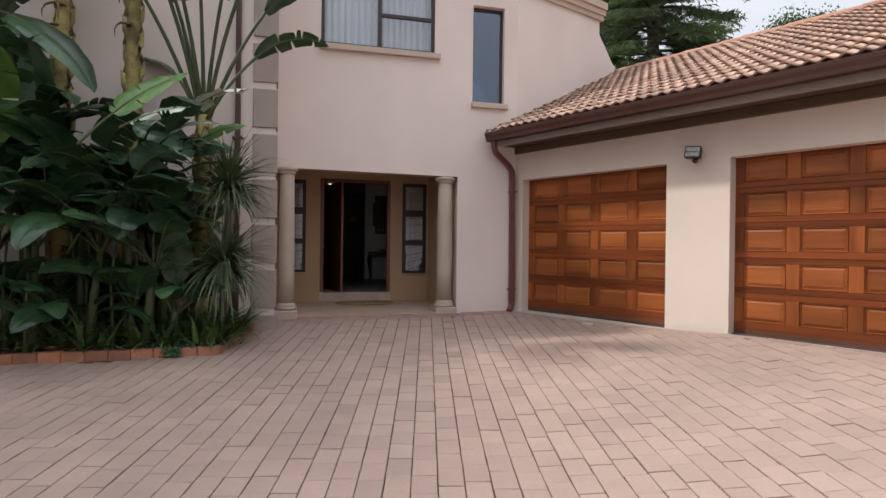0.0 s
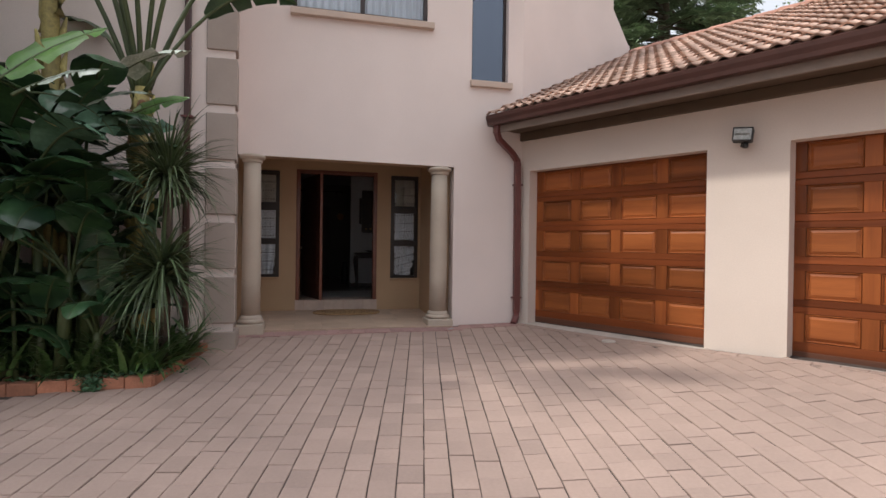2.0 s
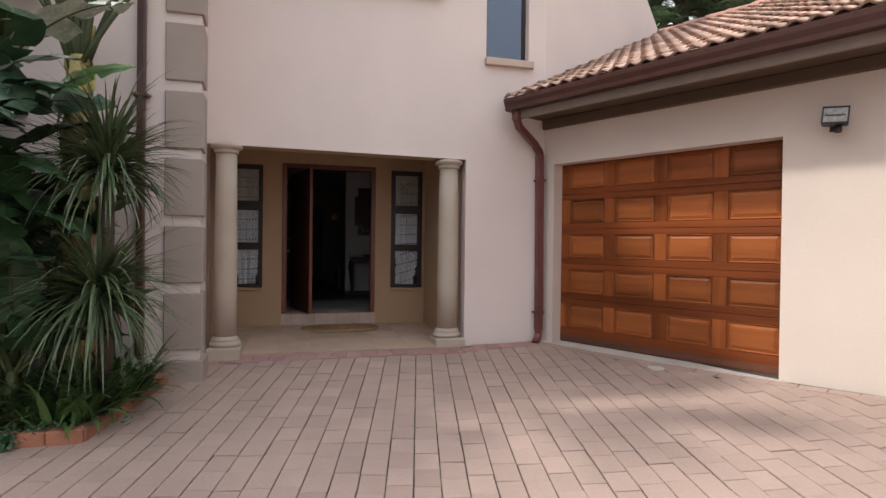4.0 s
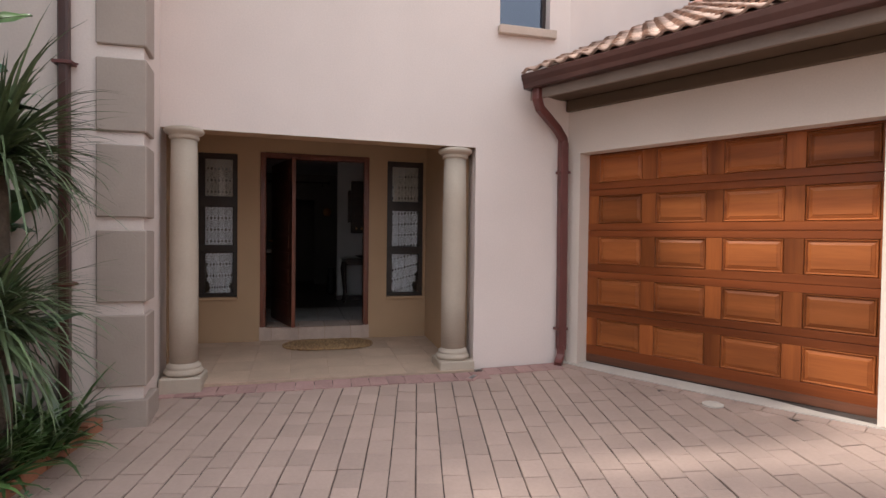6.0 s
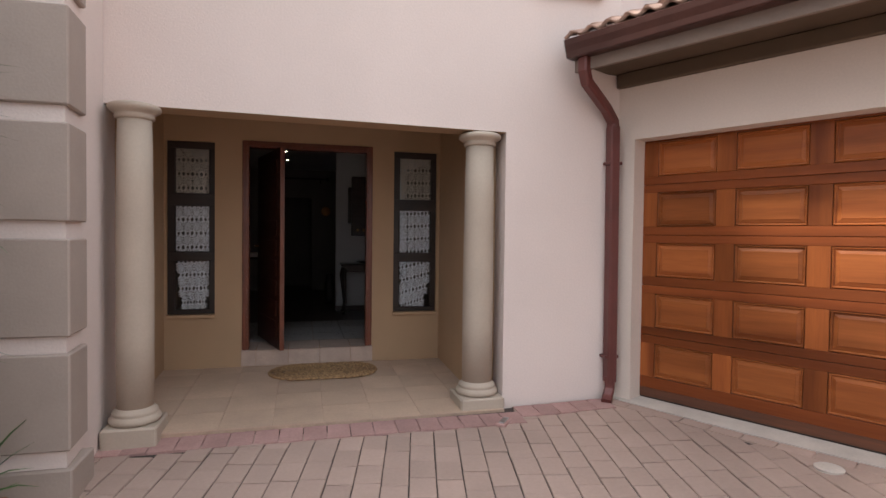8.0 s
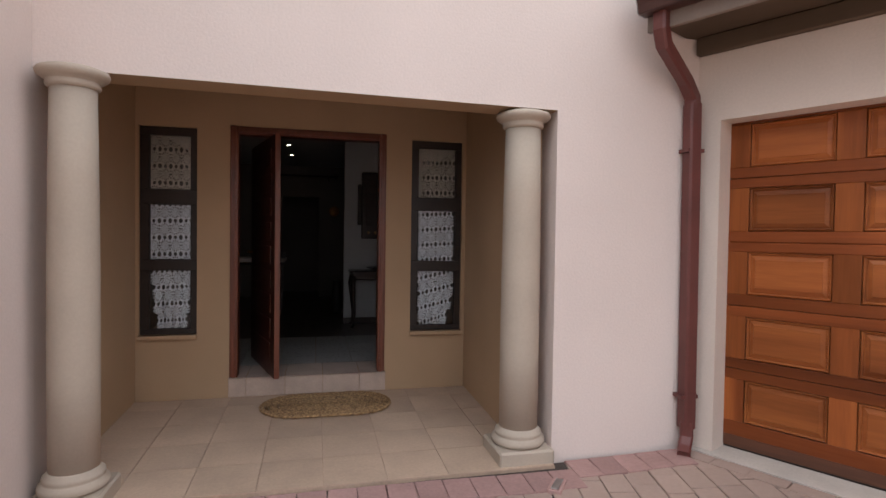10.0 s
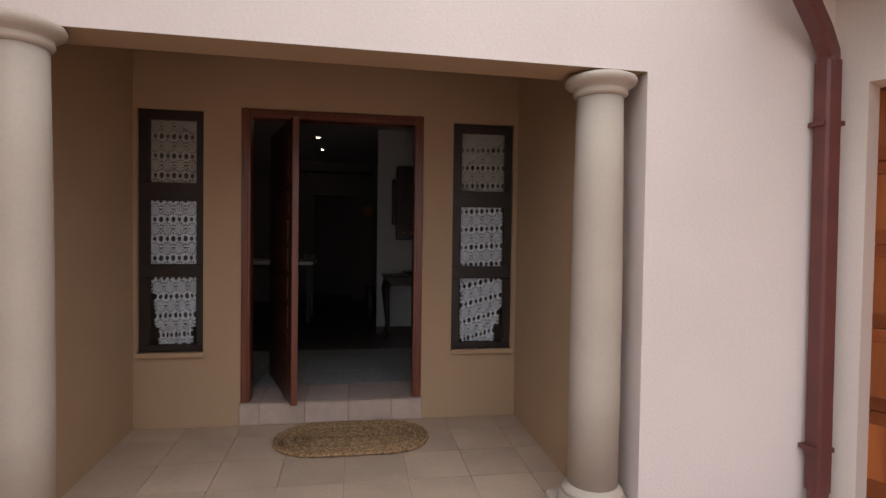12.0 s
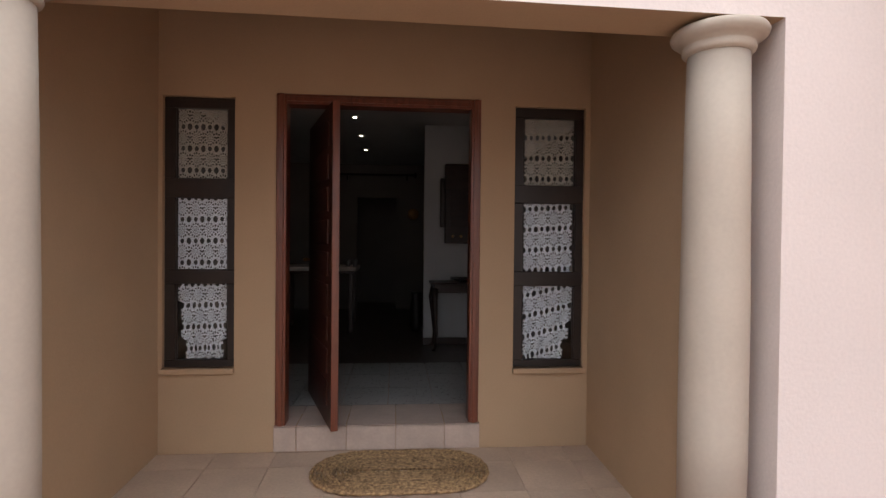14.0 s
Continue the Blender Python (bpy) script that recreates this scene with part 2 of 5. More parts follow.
holes = math_node("MAXIMUM", holes, oval(cell(0, PITCH_X), row_z, 0.0115, 0.0150))
holes = math_node("MAXIMUM", holes, oval(cell(0, PITCH_X / 2, PITCH_X / 4), row_z, 0.0055, 0.0075))
holes = math_node("MAXIMUM", holes, oval(cell(0, PITCH_X, PITCH_X / 2), cell(1, PITCH_Z / 5), 0.0052, 0.0075))
solid_bsdf, out_ = n_["Principled BSDF"], n_["Material Output"]
clear_, mixer_ = n_.new("ShaderNodeBsdfTransparent"), n_.new("ShaderNodeMixShader")
l_(holes, mixer_.inputs[0])
l_(solid_bsdf.outputs[0], mixer_.inputs[1])
l_(clear_.outputs[0], mixer_.inputs[2])
l_(mixer_.outputs[0], out_.inputs[0])
M_LACE_BEIGE = M_LACE.copy()        # beige upper panel; the porch's dimmer top is in its colour too
M_LACE_BEIGE.name = "yellowed_lace"
for k_ in M_LACE_BEIGE.node_tree.nodes:
    if k_.bl_idname == "ShaderNodeValToRGB":
        k_.color_ramp.elements[0].color, k_.color_ramp.elements[1].color = (0.50, 0.45, 0.38, 1), (0.58, 0.52, 0.44, 1)


# ---- building helpers ----
def mesh_of(bm, mat, smooth=False):
    me = bpy.data.meshes.new("mesh")
    bmesh.ops.recalc_face_normals(bm, faces=bm.faces)
    bm.to_mesh(me)
    bm.free()
    me.materials.append(mat)
    if smooth:
        me.polygons.foreach_set("use_smooth", [True] * len(me.polygons))
    return me


def part(name, bm, mat, parent=None, label="", smooth=False, m=None):
    """One mesh object under a thing or a part (or top-level)."""
    ob = new(name, bm if isinstance(bm, bpy.types.Mesh) else mesh_of(bm, mat, smooth))
    ob.parent = parent
    if m is not None:
        ob.matrix_basis = m
    return tagged(ob, label)


def thing(name, m, label, category, group="", kind=""):
    ob = new(name)
    ob.matrix_basis = m
    ob.empty_display_size = 0.1
    return tagged(ob, label, category, group, kind)


def structure(name, bm, mat, label, category, m=None, smooth=False):
    return tagged(part(name, bm, mat, None, label, smooth, m), "", category, "", "structure")


def box(bm, x0, x1, y0, y1, z0, z1, bevel=0.0, seg=1):
    v = [bm.verts.new((x, y, z)) for z in (z0, z1) for y in (y0, y1) for x in (x0, x1)]
    faces = [bm.faces.new([v[i] for i in f]) for f in ((0, 2, 3, 1), (4, 5, 7, 6), (0, 1, 5, 4), (2, 6, 7, 3), (0, 4, 6, 2), (1, 3, 7, 5))]
    if bevel:
        edges = {e for f in faces for e in f.edges}
        bmesh.ops.bevel(bm, geom=list(edges), offset=bevel, segments=seg, affect="EDGES", profile=0.5)
    return bm


def boxed(*a, **k):
    return box(bmesh.new(), *a, **k)


def lathe(bm, rings, seg=32, x=0.0, y=0.0):
    """A turned solid from (radius, height) rings."""
    loops = []
    for r, z in rings:
        loops.append([bm.verts.new((x + r * math.cos(2 * math.pi * i / seg), y + r * math.sin(2 * math.pi * i / seg), z)) for i in range(seg)])
    for a, b in zip(loops, loops[1:]):
        for i in range(seg):
            bm.faces.new((a[i], a[(i + 1) % seg], b[(i + 1) % seg], b[i]))
    bm.faces.new(list(reversed(loops[0])))
    bm.faces.new(loops[-1])
    return bm


def tube(bm, points, radii, seg=8):
    """A round, tapered tube along points."""
    loops = []
    pts = [Vector(p) for p in points]
    for i, p in enumerate(pts):
        d = (pts[min(i + 1, len(pts) - 1)] - pts[max(i - 1, 0)]).normalized()
        side = d.cross(Vector((0.31, 0.17, 0.93))).normalized() if abs(d.z) < 0.99 else Vector((1, 0, 0))
        up = side.cross(d)
        r = radii[i] if not isinstance(radii, (int, float)) else radii
        loops.append([bm.verts.new(p + r * (math.cos(2 * math.pi * k / seg) * side + math.sin(2 * math.pi * k / seg) * up)) for k in range(seg)])
    for a, b in zip(loops, loops[1:]):
        for k in range(seg):
            bm.faces.new((a[k], a[(k + 1) % seg], b[(k + 1) % seg], b[k]))
    bm.faces.new(list(reversed(loops[0])))
    bm.faces.new(loops[-1])
    return bm


def holed_wall(u0, u1, z0, z1, thick, holes):
    """A wall along local x, its front at y = 0, with openings (u0, u1, z0, z1) that go through."""
    us = sorted({u0, u1, *[h[0] for h in holes], *[h[1] for h in holes]})
    zs = sorted({z0, z1, *[h[2] for h in holes], *[h[3] for h in holes]})
    us, zs = [u for u in us if u0 <= u <= u1], [z for z in zs if z0 <= z <= z1]

    def full(i, j):
        if not (0 <= i < len(us) - 1 and 0 <= j < len(zs) - 1):
            return False
        u, z = (us[i] + us[i + 1]) / 2, (zs[j] + zs[j + 1]) / 2
        return not any(h[0] < u < h[1] and h[2] < z < h[3] for h in holes)
    bm = bmesh.new()
    vert = {}

    def v(i, j, k):
        if (i, j, k) not in vert:
            vert[i, j, k] = bm.verts.new((us[i], k * thick, zs[j]))
        return vert[i, j, k]
    for i in range(len(us) - 1):
        for j in range(len(zs) - 1):
            if not full(i, j):
                continue
            bm.faces.new((v(i, j, 0), v(i + 1, j, 0), v(i + 1, j + 1, 0), v(i, j + 1, 0)))
            bm.faces.new((v(i, j, 1), v(i, j + 1, 1), v(i + 1, j + 1, 1), v(i + 1, j, 1)))
            if not full(i - 1, j):
                bm.faces.new((v(i, j, 0), v(i, j + 1, 0), v(i, j + 1, 1), v(i, j, 1)))
            if not full(i + 1, j):
                bm.faces.new((v(i + 1, j, 0), v(i + 1, j, 1), v(i + 1, j + 1, 1), v(i + 1, j + 1, 0)))
            if not full(i, j - 1):
                bm.faces.new((v(i, j, 0), v(i, j, 1), v(i + 1, j, 1), v(i + 1, j, 0)))
            if not full(i, j + 1):
                bm.faces.new((v(i, j + 1, 0), v(i + 1, j + 1, 0), v(i + 1, j + 1, 1), v(i, j + 1, 1)))
    return bm


# ---- plan ----
FRONT, WING, BACK = 8.74, 7.93, 10.33           # faces of the entrance wall, the wing and the porch's rear wall
GARAGE = pose(2.807, 8.74, 0, 0, 0, -62.4)      # the garage front: local x along it, local y into it
SIDE = pose(2.807, 8.74, 0, 0, 0, 33)           # the tall wall above the garage roof
EAVE_Z, PITCH, RIDGE = 2.825, math.tan(radians(24.8)), 3.55


def ground_z(x, y):
    """The drive falls away from the house and twists up along the garage."""
    x, y = max(-8, min(6, x)), max(-8, min(8.8, y))
    right = min(3.4, max(0, x - 1.0))
    return -0.3035 + 0.0149 * x + 0.0635 * (y - 5) - 0.0153 * right * (y - 7.2) + 0.0118 * right * right


def ground_slant(x, y):
    """The turn that lays a piece along the ground."""
    dx = (ground_z(x + 0.05, y) - ground_z(x - 0.05, y)) * 10
    dy = (ground_z(x, y + 0.05) - ground_z(x, y - 0.05)) * 10
    return Matrix.Rotation(math.atan(dy), 4, "X") @ Matrix.Rotation(-math.atan(dx), 4, "Y")


# ---- ground ----
bm = bmesh.new()
xs = [-400, -60, -8, -4] + [0.5 * k for k in range(2, 13)] + [8, 60, 400]
ys = [-400, -60, -8] + [-4 + 0.8 * k for k in range(17)] + [10, 60, 400]
grid = [[bm.verts.new((x, y, ground_z(x, y) - 0.045)) for x in xs] for y in ys]
for a, b in zip(grid, grid[1:]):
    for i in range(len(xs) - 1):
        bm.faces.new((a[i], a[i + 1], b[i + 1], b[i]))
structure("ground", bm, M_GRASS, "bare earth ground under and around the driveway", "ground")

# ---- house walls ----
structure("wall_north", holed_wall(-1.6, 2.807, -0.4, 6.0, 0.23, [(-1.045, 1.803, -0.4, 2.145), (-0.375, 1.40, 4.085, 5.35), (2.035, 2.575, 3.365, 4.95)]),
          M_PLASTER, "smooth cream-pink plastered entrance wall with porch opening", "wall", pose(0, FRONT, 0))
lining = bpy.data.objects["wall_north"].data
lining.materials.append(M_PLASTER_TAN)
for vert in lining.vertices:                     # the beam over the porch is not quite level
    if abs(vert.co.z - 2.145) < 1e-4:
        vert.co.z += 0.028 * (1.803 - vert.co.x) / 2.85
for poly in lining.polygons:                     # the opening's underside carries the porch's tan paint
    if 0.02 < poly.center.y < 0.21 and 2.1 < poly.center.z < 2.2 and -1.2 < poly.center.x < 1.9:
        poly.material_index = 1
structure("wall_porch_rear", holed_wall(-1.60, 2.40, -0.3, 2.9, 0.23, [(-0.335, 0.94, 0.16, 2.225), (-1.017, -0.588, 0.525, 2.195), (1.165, 1.628, 0.508, 2.195)]),
          M_PLASTER_TAN, "tan plastered rear wall of the entrance porch", "wall", pose(0, BACK, 0))
structure("wall_porch_west", boxed(-1.6, -1.04, FRONT + 0.232, BACK - 0.002, -0.3, 2.78), M_PLASTER_TAN, "tan plastered side wall of the porch", "wall")
structure("wall_porch_east", boxed(1.66, 2.4, FRONT + 0.232, BACK - 0.002, -0.3, 2.78), M_PLASTER_TAN, "tan plastered side wall of the porch", "wall")
structure("ceiling_porch", boxed(-1.6, 2.4, FRONT + 0.232, BACK - 0.002, 2.782, 2.9), M_SOFFIT, "brown painted porch ceiling", "ceiling")
bm = boxed(-9.0, -0.965, WING, FRONT - 0.002, -0.4, 6.0)
for vert in bm.verts:                            # its short return runs slightly oblique
    if vert.co.x > -1 and vert.co.y > WING + 0.1:
        vert.co.x = -1.042
structure("wall_wing", bm, M_PLASTER, "cream-pink plastered wall of the projecting wing", "wall")
bm = bmesh.new()
outline = ((0.0, -0.4), (3.72, -0.4), (3.62, 4.75), (2.80, 5.36), (2.80, 5.66), (0.0, 5.30))
rings = [[bm.verts.new((u, d, z)) for u, z in outline] for d in (0.0, 0.25)]
bm.faces.new(list(reversed(rings[0])))
bm.faces.new(rings[1])
for i in range(len(outline)):
    j = (i + 1) % len(outline)
    bm.faces.new((rings[0][i], rings[0][j], rings[1][j], rings[1][i]))
structure("wall_gable", bm, M_PLASTER, "cream-pink plastered gable wall rising behind the garage roof", "wall", SIDE)
bm = bmesh.new()
for z0, z1, out in ((0.0, 0.09, 0.05), (0.09, 0.20, 0.09), (0.20, 0.34, 0.13)):
    low, high = [], []
    prof = [(u, 5.30 + 0.36 * u / 2.8 - 0.02) for u in (-0.05, 1.0, 2.0, 2.9)]
    rings = []
    for u, z in prof:
        rings.append([bm.verts.new((u, y, z + dz)) for y, dz in ((-out, z0), (0.3, z0), (0.3, z1), (-out, z1))])
    for a, b in zip(rings, rings[1:]):
        for k in range(4):
            bm.faces.new((a[k], a[(k + 1) % 4], b[(k + 1) % 4], b[k]))
    bm.faces.new(rings[0])
    bm.faces.new(list(reversed(rings[-1])))
structure("trim_coping", bm, M_SILL, "stepped plaster coping along the gable top", "coping", SIDE)
structure("wall_house_west", boxed(-9.0, -8.7, FRONT, 18.0, -0.4, 6.0), M_PLASTER, "cream plastered side wall of the house", "wall")
structure("wall_house_rear", boxed(-8.7, 5.6, 17.7, 18.0, -0.4, 6.0), M_PLASTER, "cream plastered rear wall of the house", "wall")
structure("wall_house_east", boxed(5.6, 5.9, 10.9, 18.0, -0.4, 5.0), M_PLASTER, "cream plastered side wall of the house", "wall")
bm = boxed(-8.7, 2.8, FRONT + 0.232, 17.7, 5.75, 5.95)
structure("roof_house", bm, M_SOFFIT, "flat roof slab over the house", "roof")
# two inner walls added to keep daylight from showing behind window and hall
structure("wall_house_inner", boxed(2.62, 2.78, FRONT + 0.232, 17.7, 3.1, 5.74), M_HALLDARK, "added inner wall closing the upper storey to daylight", "wall")
structure("wall_house_lower", boxed(2.56, 2.70, BACK + 0.232, 17.7, -0.3, 2.9), M_HALLDARK, "added inner wall closing the lower storey to daylight", "wall")
structure("floor_upper", boxed(-8.7, 2.8, FRONT + 0.232, 17.7, 2.92, 3.1), M_HALLWALL, "slab between hall and upper storey", "floor")
structure("wall_upper_room", boxed(-8.6, 2.61, FRONT + 1.6, FRONT + 1.7, 3.1, 5.74), M_HALLDARK, "plain wall of the upper room", "wall")

# unseen plain walls added to close the drive off and cut low skylight
structure("wall_garden_south", boxed(-10.2, 12.2, -7.7, -7.47, -1.6, 1.9), M_PLASTER, "unseen plain cream wall added behind the drive", "wall")
structure("wall_garden_west", boxed(-10.2, -9.97, -7.46, 7.9, -1.6, 2.0), M_PLASTER, "unseen plain cream wall added beside the drive", "wall")
structure("wall_garden_east", boxed(11.97, 12.2, -7.46, 4.0, -1.6, 2.0), M_PLASTER, "unseen plain cream wall added beyond the garage", "wall")

# quoin blocks on the wing's corner
QUOINS = thing("quoin_corner", pose(-0.965, WING, 0), "stacked grey-beige plaster quoin blocks up the wing's corner", "quoins", "", "structure")
for k in range(-0, 10):
    z = 0.156 + 0.607 * k
    bm = bmesh.new()
    box(bm, -0.297, 0.026, -0.03, 0.275, z, min(z + 0.515, 5.99), 0.008)
    for vert in bm.verts:
        if vert.co.x > -0.1 and vert.co.y > 0.1:
            vert.co.x -= 0.020
    part("quoin", bm, M_QUOIN, QUOINS)
part("quoin_base", boxed(-0.30, 0.035, -0.035, 0.285, -0.35, 0.06, bevel=0.008), M_QUOIN, QUOINS)

# ---- porch ----
def porch_z(y):
    return -0.045 * (BACK - y) / 1.7


bm = bmesh.new()
v = [bm.verts.new((x, y, z)) for x, y, z in ((-1.04, 8.655, -0.3), (1.79, 8.655, -0.3), (1.79, BACK, -0.3), (-1.04, BACK, -0.3),
                                             (-1.04, 8.655, porch_z(8.655) - 0.006), (1.79, 8.655, porch_z(8.655) - 0.006), (1.79, BACK, -0.006), (-1.04, BACK, -0.006))]
for f in ((3, 2, 1, 0), (4, 5, 6, 7), (0, 1, 5, 4), (1, 2, 6, 5), (2, 3, 7, 6), (3, 0, 4, 7)):
    bm.faces.new([v[i] for i in f])
PORCH_FLOOR = structure("floor_porch", bm, M_GROUT, "beige tiled porch floor with thin joints", "floor")


def column(x, y, rise, girth=1.0):
    c = thing("column", pose(x, y, 0) @ Matrix.Diagonal((girth, girth, 1, 1)), "beige painted round plaster column on a square plinth", "column", "porch columns")
    part("plinth", boxed(-0.178, 0.178, -0.178, 0.178, -0.30, 0.042, bevel=0.012), M_COLUMN, c)
    part("base_ring", lathe(bmesh.new(), [(0.135, 0.042), (0.160, 0.047), (0.170, 0.062), (0.168, 0.082), (0.150, 0.095), (0.146, 0.102), (0.150, 0.109), (0.147, 0.125), (0.130, 0.137), (0.124, 0.149)], 40), M_COLUMN, c, smooth=True)
    part("shaft", lathe(bmesh.new(), [(0.121, 0.142), (0.123, 0.6), (0.122, 1.1), (0.117, 1.6), (0.110, 2.04 + rise)], 40), M_COLUMN, c, smooth=True)
    rings = ((0.112, 2.035), (0.126, 2.043), (0.131, 2.055), (0.126, 2.067), (0.126, 2.074), (0.150, 2.084), (0.168, 2.098), (0.173, 2.113), (0.165, 2.128), (0.140, 2.138), (0.12, 2.143))
    part("capital", lathe(bmesh.new(), [(r, z + rise) for r, z in rings], 40), M_COLUMN, c, smooth=True)
    return c


column(1.622, 8.857, 0.0)
column(-0.845, 8.70, 0.026, 0.94)

# entrance step with a tiled riser, and threshold tiles
STEP = structure("step_entrance", boxed(-0.345, 0.952, BACK - 0.012, BACK + 0.40, -0.02, 0.150), M_GROUT, "tiled entrance step under the front door", "step")
edges_ = [-0.345, -0.205, 0.105, 0.415, 0.725, 0.952]
for a, b in zip(edges_, edges_[1:]):
    part("tile", boxed(a + 0.003, b - 0.003, BACK - 0.020, BACK - 0.012, 0.003, 0.160, bevel=0.002), M_STEPTILE, STEP)
    part("tile", boxed(a + 0.003, b - 0.003, BACK - 0.020, BACK + 0.40, 0.1505, 0.162, bevel=0.002), M_STEPTILE, STEP)

# ---- front door ----
DOOR = thing("door_1", pose(0, BACK, 0), "varnished mahogany front door standing ajar in a reddish frame", "door", "", "structure")
def frame_rail(x0, x1, z0, z1, upright):
    bm = bmesh.new()
    box(bm, x0, x1, -0.016, 0.10, z0, z1, 0.004)
    cx0, cx1 = (x0 + 0.017, x1 - 0.017) if upright else (x0, x1)
    cz0, cz1 = (z0, z1) if upright else (z0 + 0.017, z1 - 0.017)
    box(bm, cx0, cx1, -0.026, -0.014, cz0, cz1, 0.003)
    return bm
part("door_jamb", frame_rail(-0.335, -0.272, 0.163, 2.225, True), M_MAHOGANY, DOOR)
part("door_jamb", frame_rail(0.877, 0.940, 0.163, 2.225, True), M_MAHOGANY, DOOR)
part("door_head", frame_rail(-0.272, 0.877, 2.162, 2.225, False), M_MAHOGANY, DOOR)
a_, b_ = Vector((0.046, -0.165)), Vector((-0.225, 0.72))
LEAF_LEN = (b_ - a_).length
LEAF = new("door_leaf", mesh_of(boxed(0, LEAF_LEN, -0.022, 0.022, 0.175, 2.155, bevel=0.004), M_DOORDARK))
LEAF.parent = DOOR
LEAF.matrix_basis = pose(a_.x, a_.y, 0, 0, 0, math.degrees(math.atan2(b_.y - a_.y, b_.x - a_.x)))
part("edge_strip", boxed(-0.006, 0.0, -0.022, 0.022, 0.175, 2.155, bevel=0.002), M_MAHOGANY, LEAF)
for face in (-1, 1):
    for k in range(9):
        z = 0.30 + k * 0.20
        y0, y1 = sorted((face * 0.022, face * 0.030))
        part("slat", boxed(0.12, LEAF_LEN - 0.12, y0, y1, z, z + 0.15, bevel=0.003), M_DOORDARK, LEAF)
part("door_handle", tube(bmesh.new(), [(LEAF_LEN - 0.09, 0.030, 1.18), (LEAF_LEN - 0.09, 0.075, 1.18), (LEAF_LEN - 0.20, 0.075, 1.18)], 0.010), M_BRASS, LEAF, "brass lever handle", True)


# ---- lace sidelights ----
def lace_sheet(left, right, h, folds, wave, bulge, shift, skew, seed):
    """A hanging crocheted cloth whose scalloped tiers end at the x values in left and right."""
    rnd = random.Random(seed)
    bm = bmesh.new()
    uvl = bm.loops.layers.uv.new("UVMap")
    nu, nz = 30, 40
    rows, ph = [], rnd.random() * 6
    for j in range(nz + 1):
        f = j / nz
        k = min(len(left) - 1, int(f * len(left)))
        swell = bulge * math.sin(math.pi * (f * len(left) - k)) ** 0.6 if bulge else 0.0
        x0, x1 = left[k] - swell, right[k] + swell
        row = []
        for i in range(nu + 1):
            s = i / nu
            y = wave * math.sin(folds * 2 * math.pi * s + ph + 0.8 * f) * (0.5 + 0.5 * f)
            z = h * (1 - f) - (bulge * 1.4 * abs(math.sin(math.pi * s * 3)) if j == nz else 0)
            x = x0 + (x1 - x0) * s
            u = (s - 0.5) * (0.335 if bulge else x1 - x0)
            row.append((bm.verts.new((x, y, z)), u, h * (1 - f) - shift - skew * u))
        rows.append(row)
    for a, b in zip(rows, rows[1:]):
        for i in range(nu):
            quad = (a[i], b[i], b[i + 1], a[i + 1])
            f = bm.faces.new([q[0] for q in quad])
            for loop, q in zip(f.loops, quad):
                loop[uvl].uv = (q[1], q[2])
    return bm


def sidelight(name, x0, x1, z0, z1, bars, sheets, seed):
    w, h = x1 - x0, z1 - z0
    t = thing(name, pose(x0, BACK, z0), "dark brown framed three-pane sidelight with white lace curtains", "window", "", "structure")
    for a, b in bars:
        part("window_frame", boxed(0.0, w, 0.030, 0.085, a, b, bevel=0.004), M_DARKFRAME, t)
    panes = [(a[1], b[0]) for a, b in zip(bars, bars[1:])]
    for lo, hi in panes:
        for a, b in ((0.0, 0.064), (w - 0.050, w)):
            part("window_frame", boxed(a, b, 0.032, 0.083, lo, hi, bevel=0.003), M_DARKFRAME, t)
        for a, b in ((0.064, 0.072), (w - 0.058, w - 0.050)):
            part("glazing_bead", boxed(a, b, 0.044, 0.060, lo, hi, bevel=0.002), M_DARKFRAME, t)
        part("pane", boxed(0.072, w - 0.058, 0.052, 0.056, lo, hi), M_GLASS, t).visible_shadow = False
    part("window_sill", boxed(-0.004, w + 0.004, -0.034, 0.030, -0.034, 0.0, bevel=0.005), M_PLASTER_TAN, t)
    words = ("flat panel of dimmed beige crocheted lace", "panel of white crocheted lace", "gathered white crocheted lace curtain with scalloped edges")
    for k, (left, right, lo, hi, folds, wave, bulge, shift, skew) in enumerate(sheets):
        c = part("lace_curtain", lace_sheet(left, right, hi - lo, folds, wave, bulge, shift, skew, seed * 7 + k), M_LACE_BEIGE if k == 0 else M_LACE, None, smooth=True, m=pose(0, BACK + 0.066 + (0.012 if k == 2 else 0), lo))
        tagged(c, words[k] + " behind glass", "curtain", "lace curtains")
    return t


sidelight("window_1", -1.017, -0.588, 0.525, 2.195, ((0.0, 0.045), (0.518, 0.606), (1.051, 1.172), (1.604, 1.670)), (
    ((-0.953,), (-0.645,), 1.690, 2.133, 2, 0.002, 0.0, 0.06, 0.0),
    ((-0.962,), (-0.644,), 1.133, 1.574, 2.5, 0.003, 0.0, 0.042, 0.02),
    ((-0.945, -0.925, -0.922, -0.894), (-0.634, -0.645, -0.662, -0.684), 0.563, 1.040, 3.5, 0.010, 0.010, 0.073, 0.03)), 1)
sidelight("window_2", 1.165, 1.628, 0.508, 2.195, ((0.0, 0.045), (0.528, 0.622), (1.068, 1.186), (1.621, 1.687)), (
    ((1.240,), (1.572,), 1.690, 2.135, 2, 0.002, 0.0, 0.05, 0.02),
    ((1.240,), (1.568,), 1.130, 1.576, 2.5, 0.003, 0.0, 0.012, 0.06),
    ((1.238, 1.256, 1.246, 1.252), (1.572, 1.562, 1.544, 1.506), 0.552, 1.035, 3.5, 0.010, 0.010, 0.045, 0.24)), 2)

